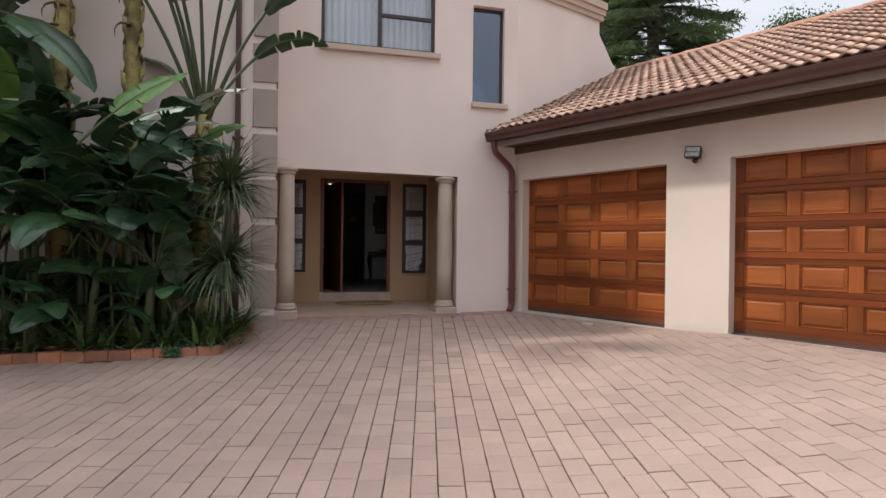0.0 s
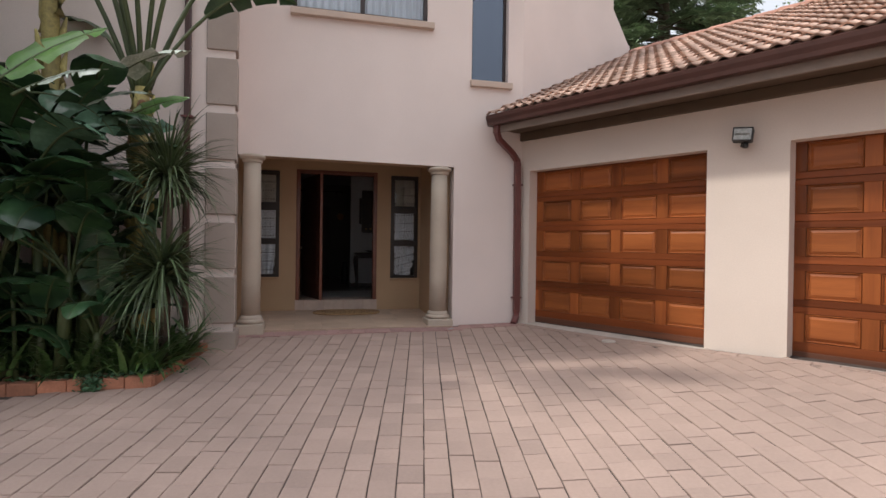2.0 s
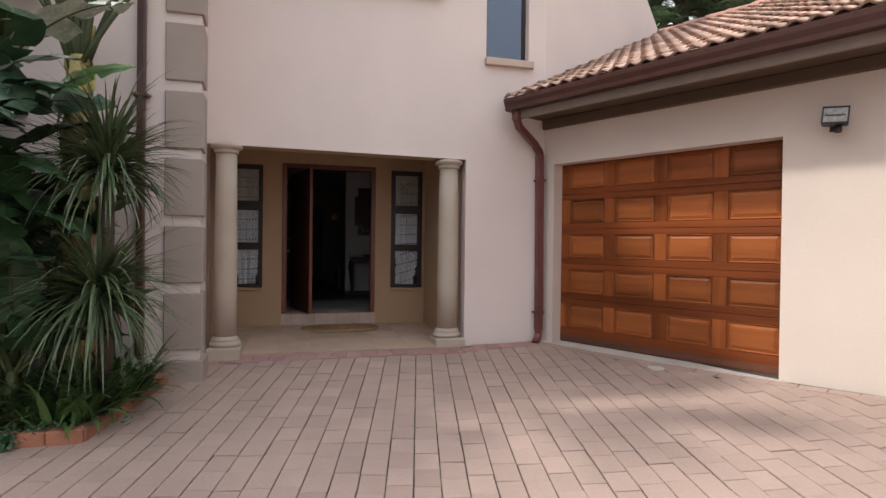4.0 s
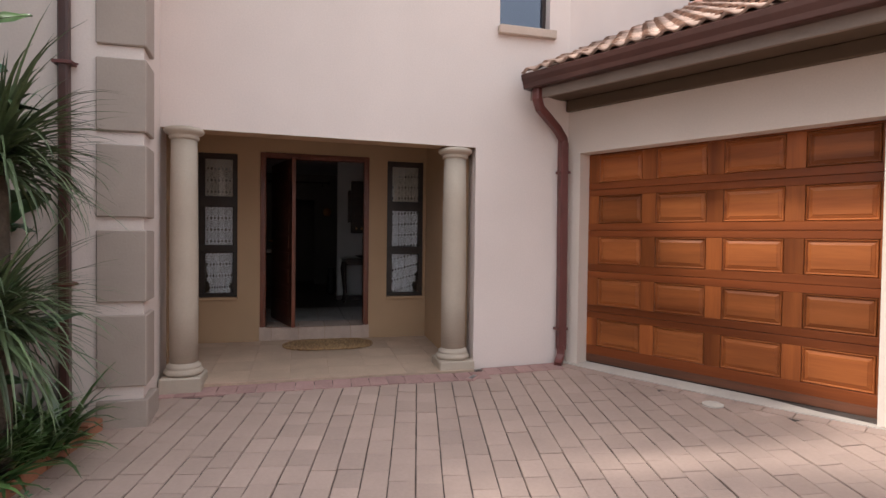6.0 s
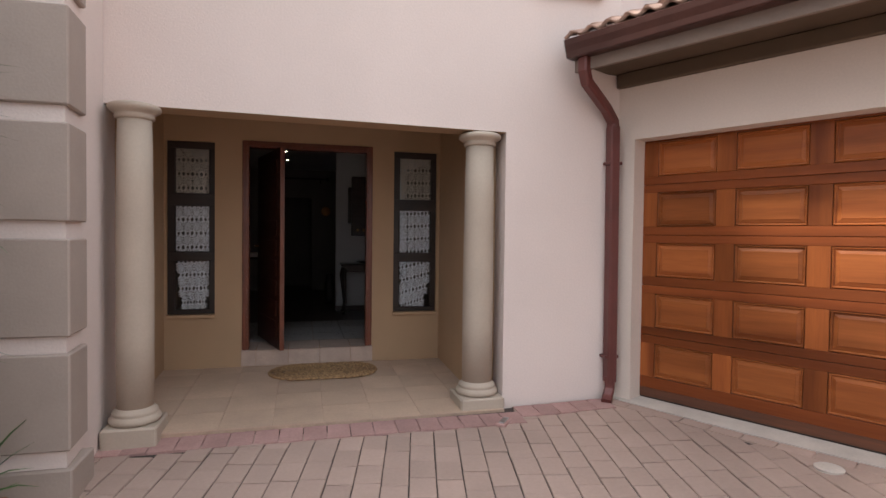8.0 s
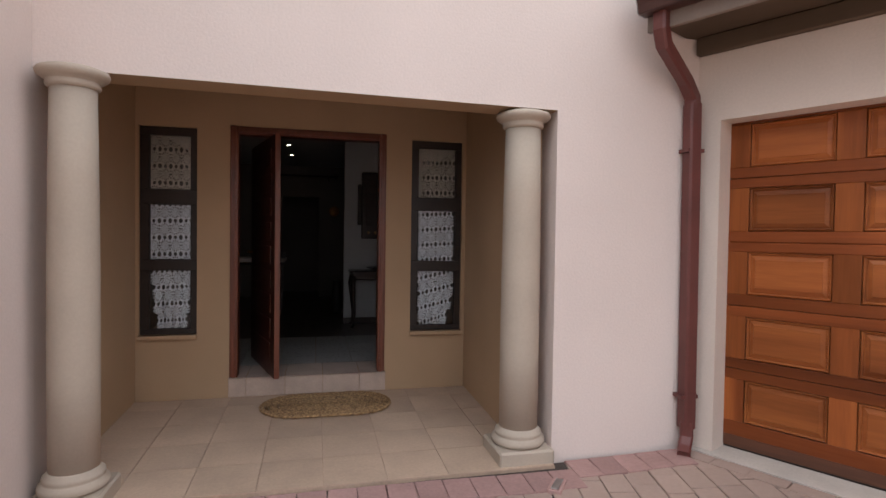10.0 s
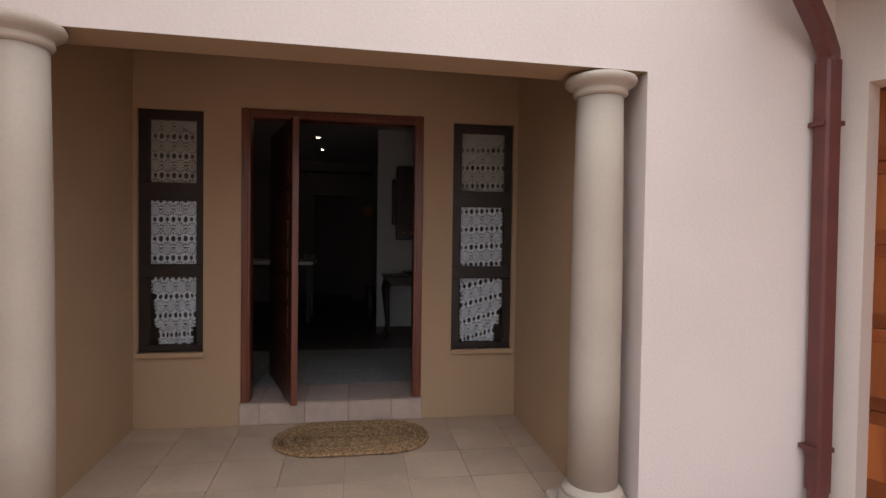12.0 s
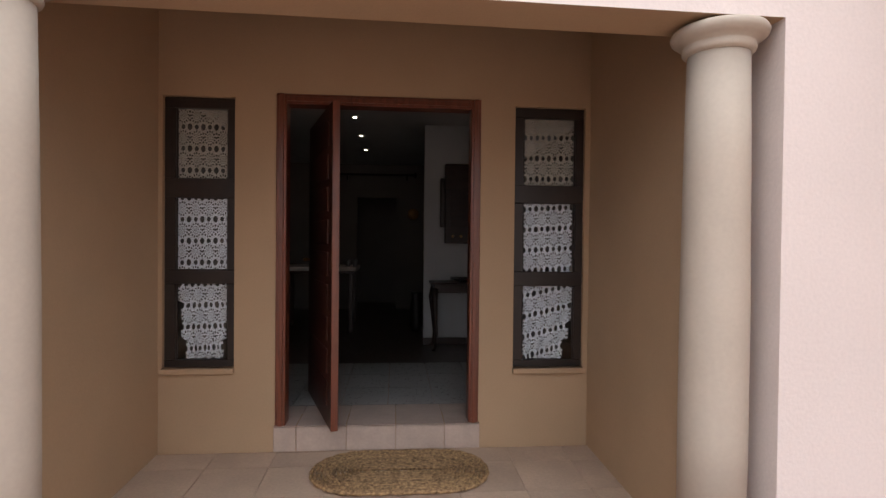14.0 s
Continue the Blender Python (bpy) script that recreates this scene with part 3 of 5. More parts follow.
# ---- upper windows ----
def curtain_sheet(w, h, folds, wave, seed):
    rnd = random.Random(seed)
    bm = bmesh.new()
    nu = int(folds * 8)
    ph = [rnd.uniform(-0.5, 0.5) for _ in range(nu + 1)]
    rows = [[bm.verts.new((w * i / nu, wave * math.sin(2 * math.pi * folds * i / nu + ph[i] + 0.3 * z), z * h)) for i in range(nu + 1)] for z in (0, 0.5, 1)]
    for a, b in zip(rows, rows[1:]):
        for i in range(nu):
            bm.faces.new((a[i], a[i + 1], b[i + 1], b[i]))
    return bm


W3 = thing("window_3", pose(-0.375, FRONT, 4.085), "brown framed upstairs window with white curtains drawn", "window", "", "structure")
for x0, x1, z0, z1 in ((0, 1.775, 0, 0.055), (0, 1.775, 1.21, 1.265), (0, 0.05, 0.055, 1.21), (1.725, 1.775, 0.055, 1.21), (0.865, 0.925, 0.055, 1.21), (0.925, 1.725, 0.525, 0.580)):
    part("window_frame", boxed(x0, x1, 0.035, 0.085, z0, z1, bevel=0.004), M_UPFRAME, W3)
for x0, x1, z0, z1 in ((0.05, 0.865, 0.055, 1.21), (0.925, 1.725, 0.055, 0.525), (0.925, 1.725, 0.58, 1.21)):
    part("pane", boxed(x0, x1, 0.058, 0.063, z0, z1), M_GLASS, W3).visible_shadow = False
part("window_sill", boxed(-0.03, 1.86, -0.075, 0.03, -0.085, 0.0, bevel=0.006), M_SILL, W3)
for x0, w, s in ((-0.36, 0.93, 3), (0.53, 0.86, 4)):
    tagged(part("curtain", curtain_sheet(w, 1.34, 9, 0.022, s), M_CURTAIN, None, smooth=True, m=pose(x0, FRONT + 0.20, 4.05)), "white pleated curtain hanging behind an upstairs window", "curtain", "upstairs curtains")

W4 = thing("window_4", pose(2.035, FRONT, 3.365), "narrow fixed upstairs window with a dark brown frame", "window", "", "structure")
for x0, x1, z0, z1 in ((0, 0.54, 0, 0.045), (0, 0.54, 1.54, 1.585), (0, 0.04, 0.045, 1.54), (0.50, 0.54, 0.045, 1.54)):
    part("window_frame", boxed(x0, x1, 0.10, 0.15, z0, z1, bevel=0.004), M_UPFRAME, W4)
part("pane", boxed(0.04, 0.50, 0.122, 0.127, 0.045, 1.54), M_GLASS_SKY, W4).visible_shadow = False
part("window_sill", boxed(-0.02, 0.595, -0.06, 0.10, -0.085, 0.0, bevel=0.006), M_SILL, W4)

# ---- garage ----
structure("wall_garage", holed_wall(0.0, 7.6, -0.4, 2.70, 0.23, [(0.147, 2.584, -0.4, 2.125), (3.37, 5.81, -0.4, 2.125)]),
          M_PLASTER_GARAGE, "cream plastered garage front with two door openings", "wall", GARAGE)
structure("wall_garage_end", boxed(7.37, 7.6, 0.232, 7.1, -0.4, 2.70), M_PLASTER, "cream plastered end wall of the garage", "wall", GARAGE)
structure("wall_garage_rear", boxed(-0.2, 7.6, 7.102, 7.3, -0.4, 2.70), M_PLASTER, "cream plastered rear wall of the garage", "wall", GARAGE)
# unseen slab added so no daylight shows through the door's section gaps
structure("ceiling_garage", boxed(0.0, 7.36, 0.24, 7.1, 2.55, 2.62), M_SOFFIT, "added unseen slab closing the garage to daylight", "ceiling", GARAGE)
structure("floor_garage", boxed(0.0, 7.36, 0.24, 7.1, -0.3, -0.05), M_CONCRETE, "concrete garage floor", "floor", GARAGE)


def garage_door(u0, u1, seed, first, pw, stile):
    """Five hinged sections of four raised and fielded panels."""
    rnd = random.Random(seed)
    w = u1 - u0
    d = thing("garage_door", GARAGE @ pose(u0, 0.17, -0.012), "varnished reddish cedar sectional garage door with raised panels", "garage door", "garage doors")
    bounds = [0.0, 0.520, 0.937, 1.355, 1.772, 2.20]
    lows = [0.170, 0.587, 1.010, 1.425, 1.840]
    for k in range(5):
        z0, z1 = bounds[k] + 0.002, bounds[k + 1] - 0.002
        lo, hi = lows[k], lows[k] + 0.282
        bm = bmesh.new()
        box(bm, 0, w, 0.022, 0.045, bounds[k], bounds[k + 1])
        s = part("section", bm, M_WOODR, d)
        if k == 0:
            part("rail", boxed(0, w, -0.003, 0.022, z0, 0.075, bevel=0.0025), M_WOODLOW, s, "darker weathered bottom rail")
            part("rail", boxed(0, w, -0.003, 0.022, 0.076, lo, bevel=0.0025), M_WOODR, s)
        else:
            part("rail", boxed(0, w, -0.003, 0.022, z0, lo, bevel=0.0025), M_WOODR, s)
        part("rail", boxed(0, w, -0.003, 0.022, hi, z1, bevel=0.0025), M_WOODR, s)
        x = 0.0
        for c in range(5):
            sw = first if c == 0 else stile if c < 4 else w - x
            part("stile", boxed(x, x + sw, -0.002, 0.0215, lo, hi, bevel=0.003), M_WOODV, s)
            x += sw
            if c < 4:
                bm = bmesh.new()
                levels = ((0.0, 0.020), (0.004, 0.0195), (0.006, 0.003), (0.010, -0.001), (0.015, 0.004), (0.018, 0.015), (0.024, 0.0155), (0.027, 0.0125), (0.047, 0.0055), (0.050, 0.0020))
                rings = [[bm.verts.new(p) for p in ((x + i, y, lo + i), (x + pw - i, y, lo + i), (x + pw - i, y, hi - i), (x + i, y, hi - i))] for i, y in levels]
                for a, b in zip(rings, rings[1:]):
                    for q in range(4):
                        bm.faces.new((a[q], a[(q + 1) % 4], b[(q + 1) % 4], b[q]))
                bm.faces.new(rings[-1])
                part("panel", bm, M_WOODH, s)
                x += pw
    # thin black strip along the door's lower edge
    part("bottom_seal", boxed(0, w, 0.004, 0.040, -0.012, 0.0), M_DARKFRAME, d, "thin black strip")
    return d


garage_door(0.147 - 0.03, 2.584 + 0.03, 5, 0.149, 0.466, 0.138)
garage_door(3.37 - 0.03, 5.81 + 0.03, 6, 0.130, 0.450, 0.135)
# pale concrete thresholds, flush with the paving in front
for a, b in ((0.0, 2.66), (3.31, 5.88)):
    bm = bmesh.new()
    rings = []
    for k in range(7):
        u = a + (b - a) * k / 6
        p = GARAGE @ Vector((u, -0.06, 0))
        lip = ground_z(p.x, p.y) + 0.008
        rings.append([bm.verts.new((u, y, z)) for y, z in ((-0.06, -0.3), (0.24, -0.3), (0.24, -0.024), (0.16, -0.024), (0.0, 0.5 * lip - 0.012), (-0.06, lip))])
    for p, q in zip(rings, rings[1:]):
        for k in range(6):
            bm.faces.new((p[k], p[(k + 1) % 6], q[(k + 1) % 6], q[k]))
    bm.faces.new(rings[0])
    bm.faces.new(list(reversed(rings[-1])))
    structure("garage_threshold", bm, M_CONCRETE, "pale concrete strip under a garage door", "threshold", GARAGE)

# eaves
structure("soffit_garage", boxed(-0.05, 7.7, -0.50, 0.0, 2.672, 2.69), M_SOFFIT, "brown painted soffit boards under the eaves", "soffit", GARAGE)
structure("trim_soffit", boxed(0.0, 7.6, -0.055, -0.002, 2.555, 2.670, bevel=0.008), M_SOFFIT, "brown cover strip between soffit and wall", "trim", GARAGE)
structure("fascia_garage", boxed(-0.08, 7.7, -0.535, -0.502, 2.605, 2.84, bevel=0.004), M_FASCIA, "taupe fascia board behind the gutter", "fascia", GARAGE)
bm = bmesh.new()
prof = [(-0.537, 2.695), (-0.62, 2.695), (-0.632, 2.702), (-0.640, 2.740), (-0.660, 2.785), (-0.668, 2.825), (-0.655, 2.835), (-0.645, 2.828), (-0.640, 2.795), (-0.625, 2.750), (-0.615, 2.707), (-0.545, 2.707), (-0.545, 2.84), (-0.537, 2.84)]
rings = [[bm.verts.new((u, y, z)) for y, z in prof] for u in (-0.085, 2.4, 5.0, 7.75)]
for p, q in zip(rings, rings[1:]):
    for k in range(len(prof)):
        bm.faces.new((p[k], p[(k + 1) % len(prof)], q[(k + 1) % len(prof)], q[k]))
GUTTER = thing("gutter", GARAGE, "dark brown ogee eaves gutter along the garage", "gutter")
part("trough", bm, M_GUTTER, GUTTER)
for u in (-0.092, 7.748):
    bm = bmesh.new()
    ends = [[bm.verts.new((x, y, z)) for y, z in prof[:7] + [(-0.537, 2.84)]] for x in (u, u + 0.006)]
    bm.faces.new(ends[0])
    bm.faces.new(list(reversed(ends[1])))
    for k in range(8):
        bm.faces.new((ends[0][k], ends[0][(k + 1) % 8], ends[1][(k + 1) % 8], ends[1][k]))
    part("end_cap", bm, M_GUTTER if u > 0 else M_STEEL, GUTTER, "" if u > 0 else "bare grey metal end cap")


def flat_pipe(bm, pts, wide, deep, across):
    """A rectangular pipe along points; across: its wide side's direction."""
    loops = []
    p3 = [Vector(p) for p in pts]
    ac = Vector(across).normalized()
    for i, p in enumerate(p3):
        d = (p3[min(i + 1, len(p3) - 1)] - p3[max(i - 1, 0)]).normalized()
        s = (ac - d * ac.dot(d)).normalized()
        t = d.cross(s)
        c = 0.012
        ring = [(wide / 2 - c, deep / 2), (-wide / 2 + c, deep / 2), (-wide / 2, deep / 2 - c), (-wide / 2, -deep / 2 + c), (-wide / 2 + c, -deep / 2), (wide / 2 - c, -deep / 2), (wide / 2, -deep / 2 + c), (wide / 2, deep / 2 - c)]
        loops.append([bm.verts.new(p + s * a + t * b) for a, b in ring])
    for a, b in zip(loops, loops[1:]):
        for k in range(8):
            bm.faces.new((a[k], a[(k + 1) % 8], b[(k + 1) % 8], b[k]))
    bm.faces.new(list(reversed(loops[0])))
    bm.faces.new(loops[-1])
    return bm


def clip_bracket(parent, x, y, z):
    bm = bmesh.new()
    box(bm, x - 0.062, x + 0.062, y - 0.048, y + 0.045, z - 0.012, z + 0.012, 0.002)
    box(bm, x + 0.062, x + 0.085, y - 0.006, y + 0.006, z - 0.006, z + 0.006)
    part("bracket", bm, M_PIPE, parent)


PIPE = thing("downpipe", pose(0, 0, 0), "maroon painted rectangular downpipe with a swan neck", "downpipe", "downpipes")
part("swan_neck", flat_pipe(bmesh.new(), [(2.33, 8.47, 2.74), (2.33, 8.47, 2.60), (2.37, 8.50, 2.52), (2.62, 8.63, 2.36), (2.71, 8.675, 2.27), (2.717, 8.68, 2.20)], 0.075, 0.085, (1, 0.4, 0)), M_PIPE, PIPE)
part("pipe", flat_pipe(bmesh.new(), [(2.717, 8.68, 2.23), (2.724, 8.68, 1.2), (2.730, 8.68, 0.12)], 0.085, 0.095, (1, 0, 0)), M_PIPE, PIPE)
part("shoe", flat_pipe(bmesh.new(), [(2.730, 8.68, 0.16), (2.728, 8.675, 0.06), (2.69, 8.64, 0.00), (2.655, 8.60, -0.035)], 0.08, 0.09, (1, -0.6, 0)), M_PIPE, PIPE)
for z in (1.93, 0.33):
    clip_bracket(PIPE, 2.724, 8.69, z)
PIPE2 = thing("downpipe", pose(0, 0, 0), "dark plum rectangular downpipe on the wing wall", "downpipe", "downpipes")
part("pipe", flat_pipe(bmesh.new(), [(-1.447, WING - 0.042, 6.0), (-1.447, WING - 0.042, 3.0), (-1.447, WING - 0.042, -0.12)], 0.065, 0.07, (1, 0, 0)), M_GUTTER, PIPE2)
for z in (2.42, 0.9, 4.4):
    clip_bracket(PIPE2, -1.447, WING - 0.042, z)

# floodlight between the garage doors
FLOOD = thing("floodlight", GARAGE @ pose(2.96, 0, 2.17, -8, 5, 12) @ Matrix.Diagonal((0.9, 1, 0.9, 1)), "black halogen floodlight with sensor on the garage wall", "floodlight")
head = new("lamp_head", mesh_of(boxed(-0.10, 0.10, -0.20, -0.11, -0.065, 0.09, bevel=0.012), M_BLACKMETAL))
head.parent = FLOOD
part("reflector", boxed(-0.088, 0.088, -0.2045, -0.199, -0.052, 0.078), M_REFLECTOR, head, "pale pebbled reflector")
part("lens_frame", boxed(-0.10, -0.088, -0.215, -0.196, -0.065, 0.09, bevel=0.003), M_BLACKMETAL, head)
part("lens_frame", boxed(0.088, 0.10, -0.215, -0.196, -0.065, 0.09, bevel=0.003), M_BLACKMETAL, head)
part("lens_frame", boxed(-0.088, 0.088, -0.215, -0.196, 0.078, 0.09, bevel=0.003), M_BLACKMETAL, head)
part("lens_frame", boxed(-0.088, 0.088, -0.215, -0.196, -0.065, -0.052, bevel=0.003), M_BLACKMETAL, head)
part("bulb", tube(bmesh.new(), [(-0.07, -0.212, 0.012), (0.07, -0.212, 0.012)], 0.006), M_REFLECTOR, head, smooth=True)
part("arm", boxed(-0.012, 0.012, -0.12, 0.0, -0.03, -0.005, bevel=0.003), M_BLACKMETAL, FLOOD)
part("sensor", lathe(bmesh.new(), [(0.012, -0.125), (0.028, -0.118), (0.032, -0.095), (0.028, -0.07), (0.018, -0.06)], 16, 0.03, -0.13), M_BLACKMETAL, FLOOD, smooth=True)
part("wall_box", boxed(-0.035, 0.035, -0.035, 0.0, -0.075, 0.02, bevel=0.005), M_BLACKMETAL, FLOOD)

# ---- garage roof ----
SLOPE = math.degrees(math.atan(PITCH))
bm = bmesh.new()
e0, e1 = -0.56, RIDGE
for u0, u1 in ((-0.45, 7.9),):
    pts = [(e1, EAVE_Z - 0.05 + (e1 + 0.62) * PITCH), (2 * RIDGE + 0.56, EAVE_Z - 0.05)]
    a = [bm.verts.new((u, y, z)) for u in (-0.06, u1) for y, z in [(e0, EAVE_Z - 0.04)] + pts]
    bm.faces.new((a[0], a[3], a[4], a[1]))
    bm.faces.new((a[1], a[4], a[5], a[2]))
    bm.faces.new((a[3], a[5], a[4]))
ROOF = structure("roof_garage", bm, M_TILE, "clay tiled pitched garage roof with an orange ridge", "roof", GARAGE)


def tile_points(seg=14):
    out = []
    for i in range(seg + 1):
        s = i / seg
        out.append((s * 0.305, 0.034 * (0.5 - 0.5 * math.cos(4 * math.pi * s)) ** 1.3))
    return out


def add_tile(bm, m, gauge=0.31):
    """One pantile: a rolled sheet with a thick lower lip."""
    low = [bm.verts.new(m @ Vector((x, 0.0, h + 0.032))) for x, h in tile_points()]
    high = [bm.verts.new(m @ Vector((x, gauge + 0.02, h * 0.9))) for x, h in tile_points()]
    under = [bm.verts.new(m @ Vector((x, 0.030, h + 0.006))) for x, h in tile_points()]
    for i in range(len(low) - 1):
        bm.faces.new((low[i], low[i + 1], high[i + 1], high[i]))
        bm.faces.new((under[i], under[i + 1], low[i + 1], low[i]))


tile_bm = bmesh.new()
add_tile(tile_bm, Matrix.Identity(4))
TILE_MESH = mesh_of(tile_bm, M_TILE, True)
rest = bmesh.new()
rnd = random.Random(11)
GAUGE = 0.31
n_rows = int((RIDGE + 0.64) / math.cos(math.atan(PITCH)) / GAUGE)
TILE_SPOTS = []
for r in range(n_rows + 1):
    y = -0.645 + r * GAUGE * math.cos(math.atan(PITCH))
    start = 0 if y < 0.25 else -1
    for c in range(start, 26):
        u = -0.10 + c * 0.30
        m = pose(u, y, EAVE_Z + (y + 0.645) * PITCH + rnd.uniform(-0.003, 0.003), SLOPE, 0, rnd.uniform(-0.5, 0.5))
        TILE_SPOTS.append((c, m))
for c, m in TILE_SPOTS:
    if c >= 19:
        add_tile(rest, m)
tagged(part("tile", rest, M_TILE, ROOF, smooth=True), kind="stuff")


def ridge_cap(bm, length=0.36):
    rings = []
    for u, r in ((0, 0.125), (length * 0.88, 0.112), (length * 0.88, 0.125), (length, 0.125)):
        rings.append([bm.verts.new((u, r * math.cos(a), r * 0.75 * math.sin(a))) for a in [math.pi * k / 8 for k in range(9)]])
    for a, b in zip(rings, rings[1:]):
        for k in range(8):
            bm.faces.new((a[k], a[k + 1], b[k + 1], b[k]))
    return bm


RIDGE_MESH = mesh_of(ridge_cap(bmesh.new()), M_RIDGE, True)
for k in range(24):
    part("ridge_tile", RIDGE_MESH, M_RIDGE, ROOF, m=pose(-0.55 + k * 0.345, RIDGE, EAVE_Z + (RIDGE + 0.645) * PITCH - 0.015 + rnd.uniform(-0.004, 0.004), 0, rnd.uniform(-1, 1), rnd.uniform(-1, 1)))

# ---- planted bed ----
def bed_z(x, y):
    return ground_z(x, y) + 0.075


bm = bmesh.new()
nx, ny = 40, 10
rows = []
for j in range(ny + 1):
    y = 6.76 + (WING - 0.001 - 6.76) * j / ny
    x_end = -1.53 + 0.24 * (y - 6.76) / 1.17
    rows.append([bm.verts.new((-8.9 + (x_end + 8.9) * (i / nx), y, bed_z(-3, y) + 0.03 * noise.noise(Vector((i * 0.7, j * 0.9, 3.1))))) for i in range(nx + 1)])
for a, b in zip(rows, rows[1:]):
    for i in range(nx):
        bm.faces.new((a[i], a[i + 1], b[i + 1], b[i]))
structure("ground_bed", bm, M_SOIL, "dark brown soil of the planted bed", "soil")
EDGING = thing("bed_edging", pose(0, 0, 0), "low edging of weathered red-brown bricks round the bed", "edging", "", "structure")
rnd = random.Random(31)
brick_mesh = mesh_of(boxed(-0.107, 0.107, -0.05, 0.05, -0.16, 0.095, bevel=0.007), M_BRICK)
for k in range(34):
    x = -1.58 - k * 0.220
    part("brick", brick_mesh, M_BRICK, EDGING, m=pose(x, 6.73 + rnd.uniform(-0.006, 0.006), ground_z(x, 6.73) + rnd.uniform(-0.006, 0.006), 0, rnd.uniform(-1.5, 1.5), rnd.uniform(-2, 2)))
for k in range(6):
    f = (k + 0.35) / 5.8
    x, y = -1.50 + 0.24 * f, 6.74 + 1.20 * f
    part("brick", brick_mesh, M_BRICK, EDGING, m=pose(x, y, ground_z(x, y) - 0.01 + rnd.uniform(-0.006, 0.006), rnd.uniform(-1.5, 1.5), 0, 79 + rnd.uniform(-2, 2)))


def curve_points(base, az, elev, length, droop, n):
    """A stalk or midrib: starts at an angle and bends down along its way."""
    p = Vector(base)
    pts, dirs = [p.copy()], []
    for i in range(n):
        e = elev - droop * ((i + 0.5) / n) ** 1.3
        d = Vector((math.cos(az) * math.cos(e), math.sin(az) * math.cos(e), math.sin(e)))
        p = p + d * length / n
        pts.append(p.copy())
        dirs.append(d)
    dirs.append(dirs[-1])
    return pts, dirs


def paddle(parent, base, az, elev, length, width, droop, stalk, seed, mat=None, torn=0.5, twist=0.0, stalk_r=0.016):
    """One banana leaf: stalk, midrib and two torn half blades."""
    rnd = random.Random(seed)
    az, elev, droop = radians(az), radians(elev), radians(droop)
    pts, dirs = curve_points(base, az, elev, stalk, droop * 0.2, 6)
    pts2, dirs2 = curve_points(pts[-1], az, elev - droop * 0.2, length, droop * 0.8, 14)
    bm = bmesh.new()
    n = len(pts) + len(pts2) - 1
    tube(bm, pts + pts2[1:], [stalk_r * (1 - 0.85 * i / n) for i in range(n)], 6)
    leaf = new("leaf", mesh_of(bm, M_STALK, True))
    leaf.parent = parent
    bm = bmesh.new()
    up0 = Vector((0, 0, 1))
    for sgn in (-1, 1):
        i = 0
        while i < 14:
            run = rnd.choice((1, 2, 3, 4)) if rnd.random() < torn else rnd.choice((5, 7, 14))
            j = min(14, i + run)
            lift = rnd.uniform(-0.35, 0.12) * torn * 1.6
            rows = []
            for k in range(i, j + 1):
                f = k / 14
                d = dirs2[min(k, 13)]
                side = d.cross(up0)
                side = side.normalized() if side.length > 0.05 else Vector((-math.sin(az), math.cos(az), 0))
                up = side.cross(d).normalized()
                roll = twist + 0.25 * f
                s2 = side * math.cos(roll) + up * math.sin(roll)
                u2 = up * math.cos(roll) - side * math.sin(roll)
                w = width * 0.5 * (math.sin(math.pi * min(1, (f * 0.97 + 0.03)) ** 0.75) ** 0.62)
                shrink = 0.018 if (k == i and i > 0) or (k == j and j < 14) else 0.0
                row = []
                for q in range(5):
                    t = q / 4
                    fold = 0.30 * w * (t * (1 - 0.9 * t)) + lift * w * t * t + 0.025 * width * math.sin(f * 23 + q) * t
                    p = pts2[k] + s2 * (sgn * w * t) + u2 * fold + d * (0.10 * w * t * t)
                    p = p + d * (shrink * t if k == i else -shrink * t)
                    row.append(bm.verts.new(p))
                rows.append(row)
            for a, b in zip(rows, rows[1:]):
                for q in range(4):
                    bm.faces.new((a[q], a[q + 1], b[q + 1], b[q]))
            i = j
    part("blade", bm, mat or M_LEAF, leaf, smooth=True)
    return leaf


def sheath_stem(parent, x, y, z0, z1, r0, r1, seed):
    """A stem wrapped in old leaf bases that cross each other."""
    rnd = random.Random(seed)
    bm = bmesh.new()
    n = 14
    tube(bm, [(x + 0.01 * math.sin(i), y + 0.01 * math.cos(i * 1.3), z0 + (z1 - z0) * i / n) for i in range(n + 1)], [r0 + (r1 - r0) * i / n for i in range(n + 1)], 12)
    part("stem", bm, M_STEM, parent, "yellow-green stem scarred with old leaf bases", True)
    k = int((z1 - z0) / 0.16)
    for i in range(k):
        z = z0 + (i + 0.5) * (z1 - z0) / k
        a = math.pi * (i % 2) + rnd.uniform(-0.5, 0.5)
        r = r0 + (r1 - r0) * i / k
        bm = bmesh.new()
        ca, sa = math.cos(a), math.sin(a)
        tube(bm, [(x + ca * r * 0.8, y + sa * r * 0.8, z), (x + ca * r * 1.05, y + sa * r * 1.05, z + 0.16), (x + ca * r * 1.5, y + sa * r * 1.5, z + 0.34)], [r * 0.75, r * 0.5, r * 0.12], 8)
        part("leaf_base", bm, M_STEM, parent, smooth=True)


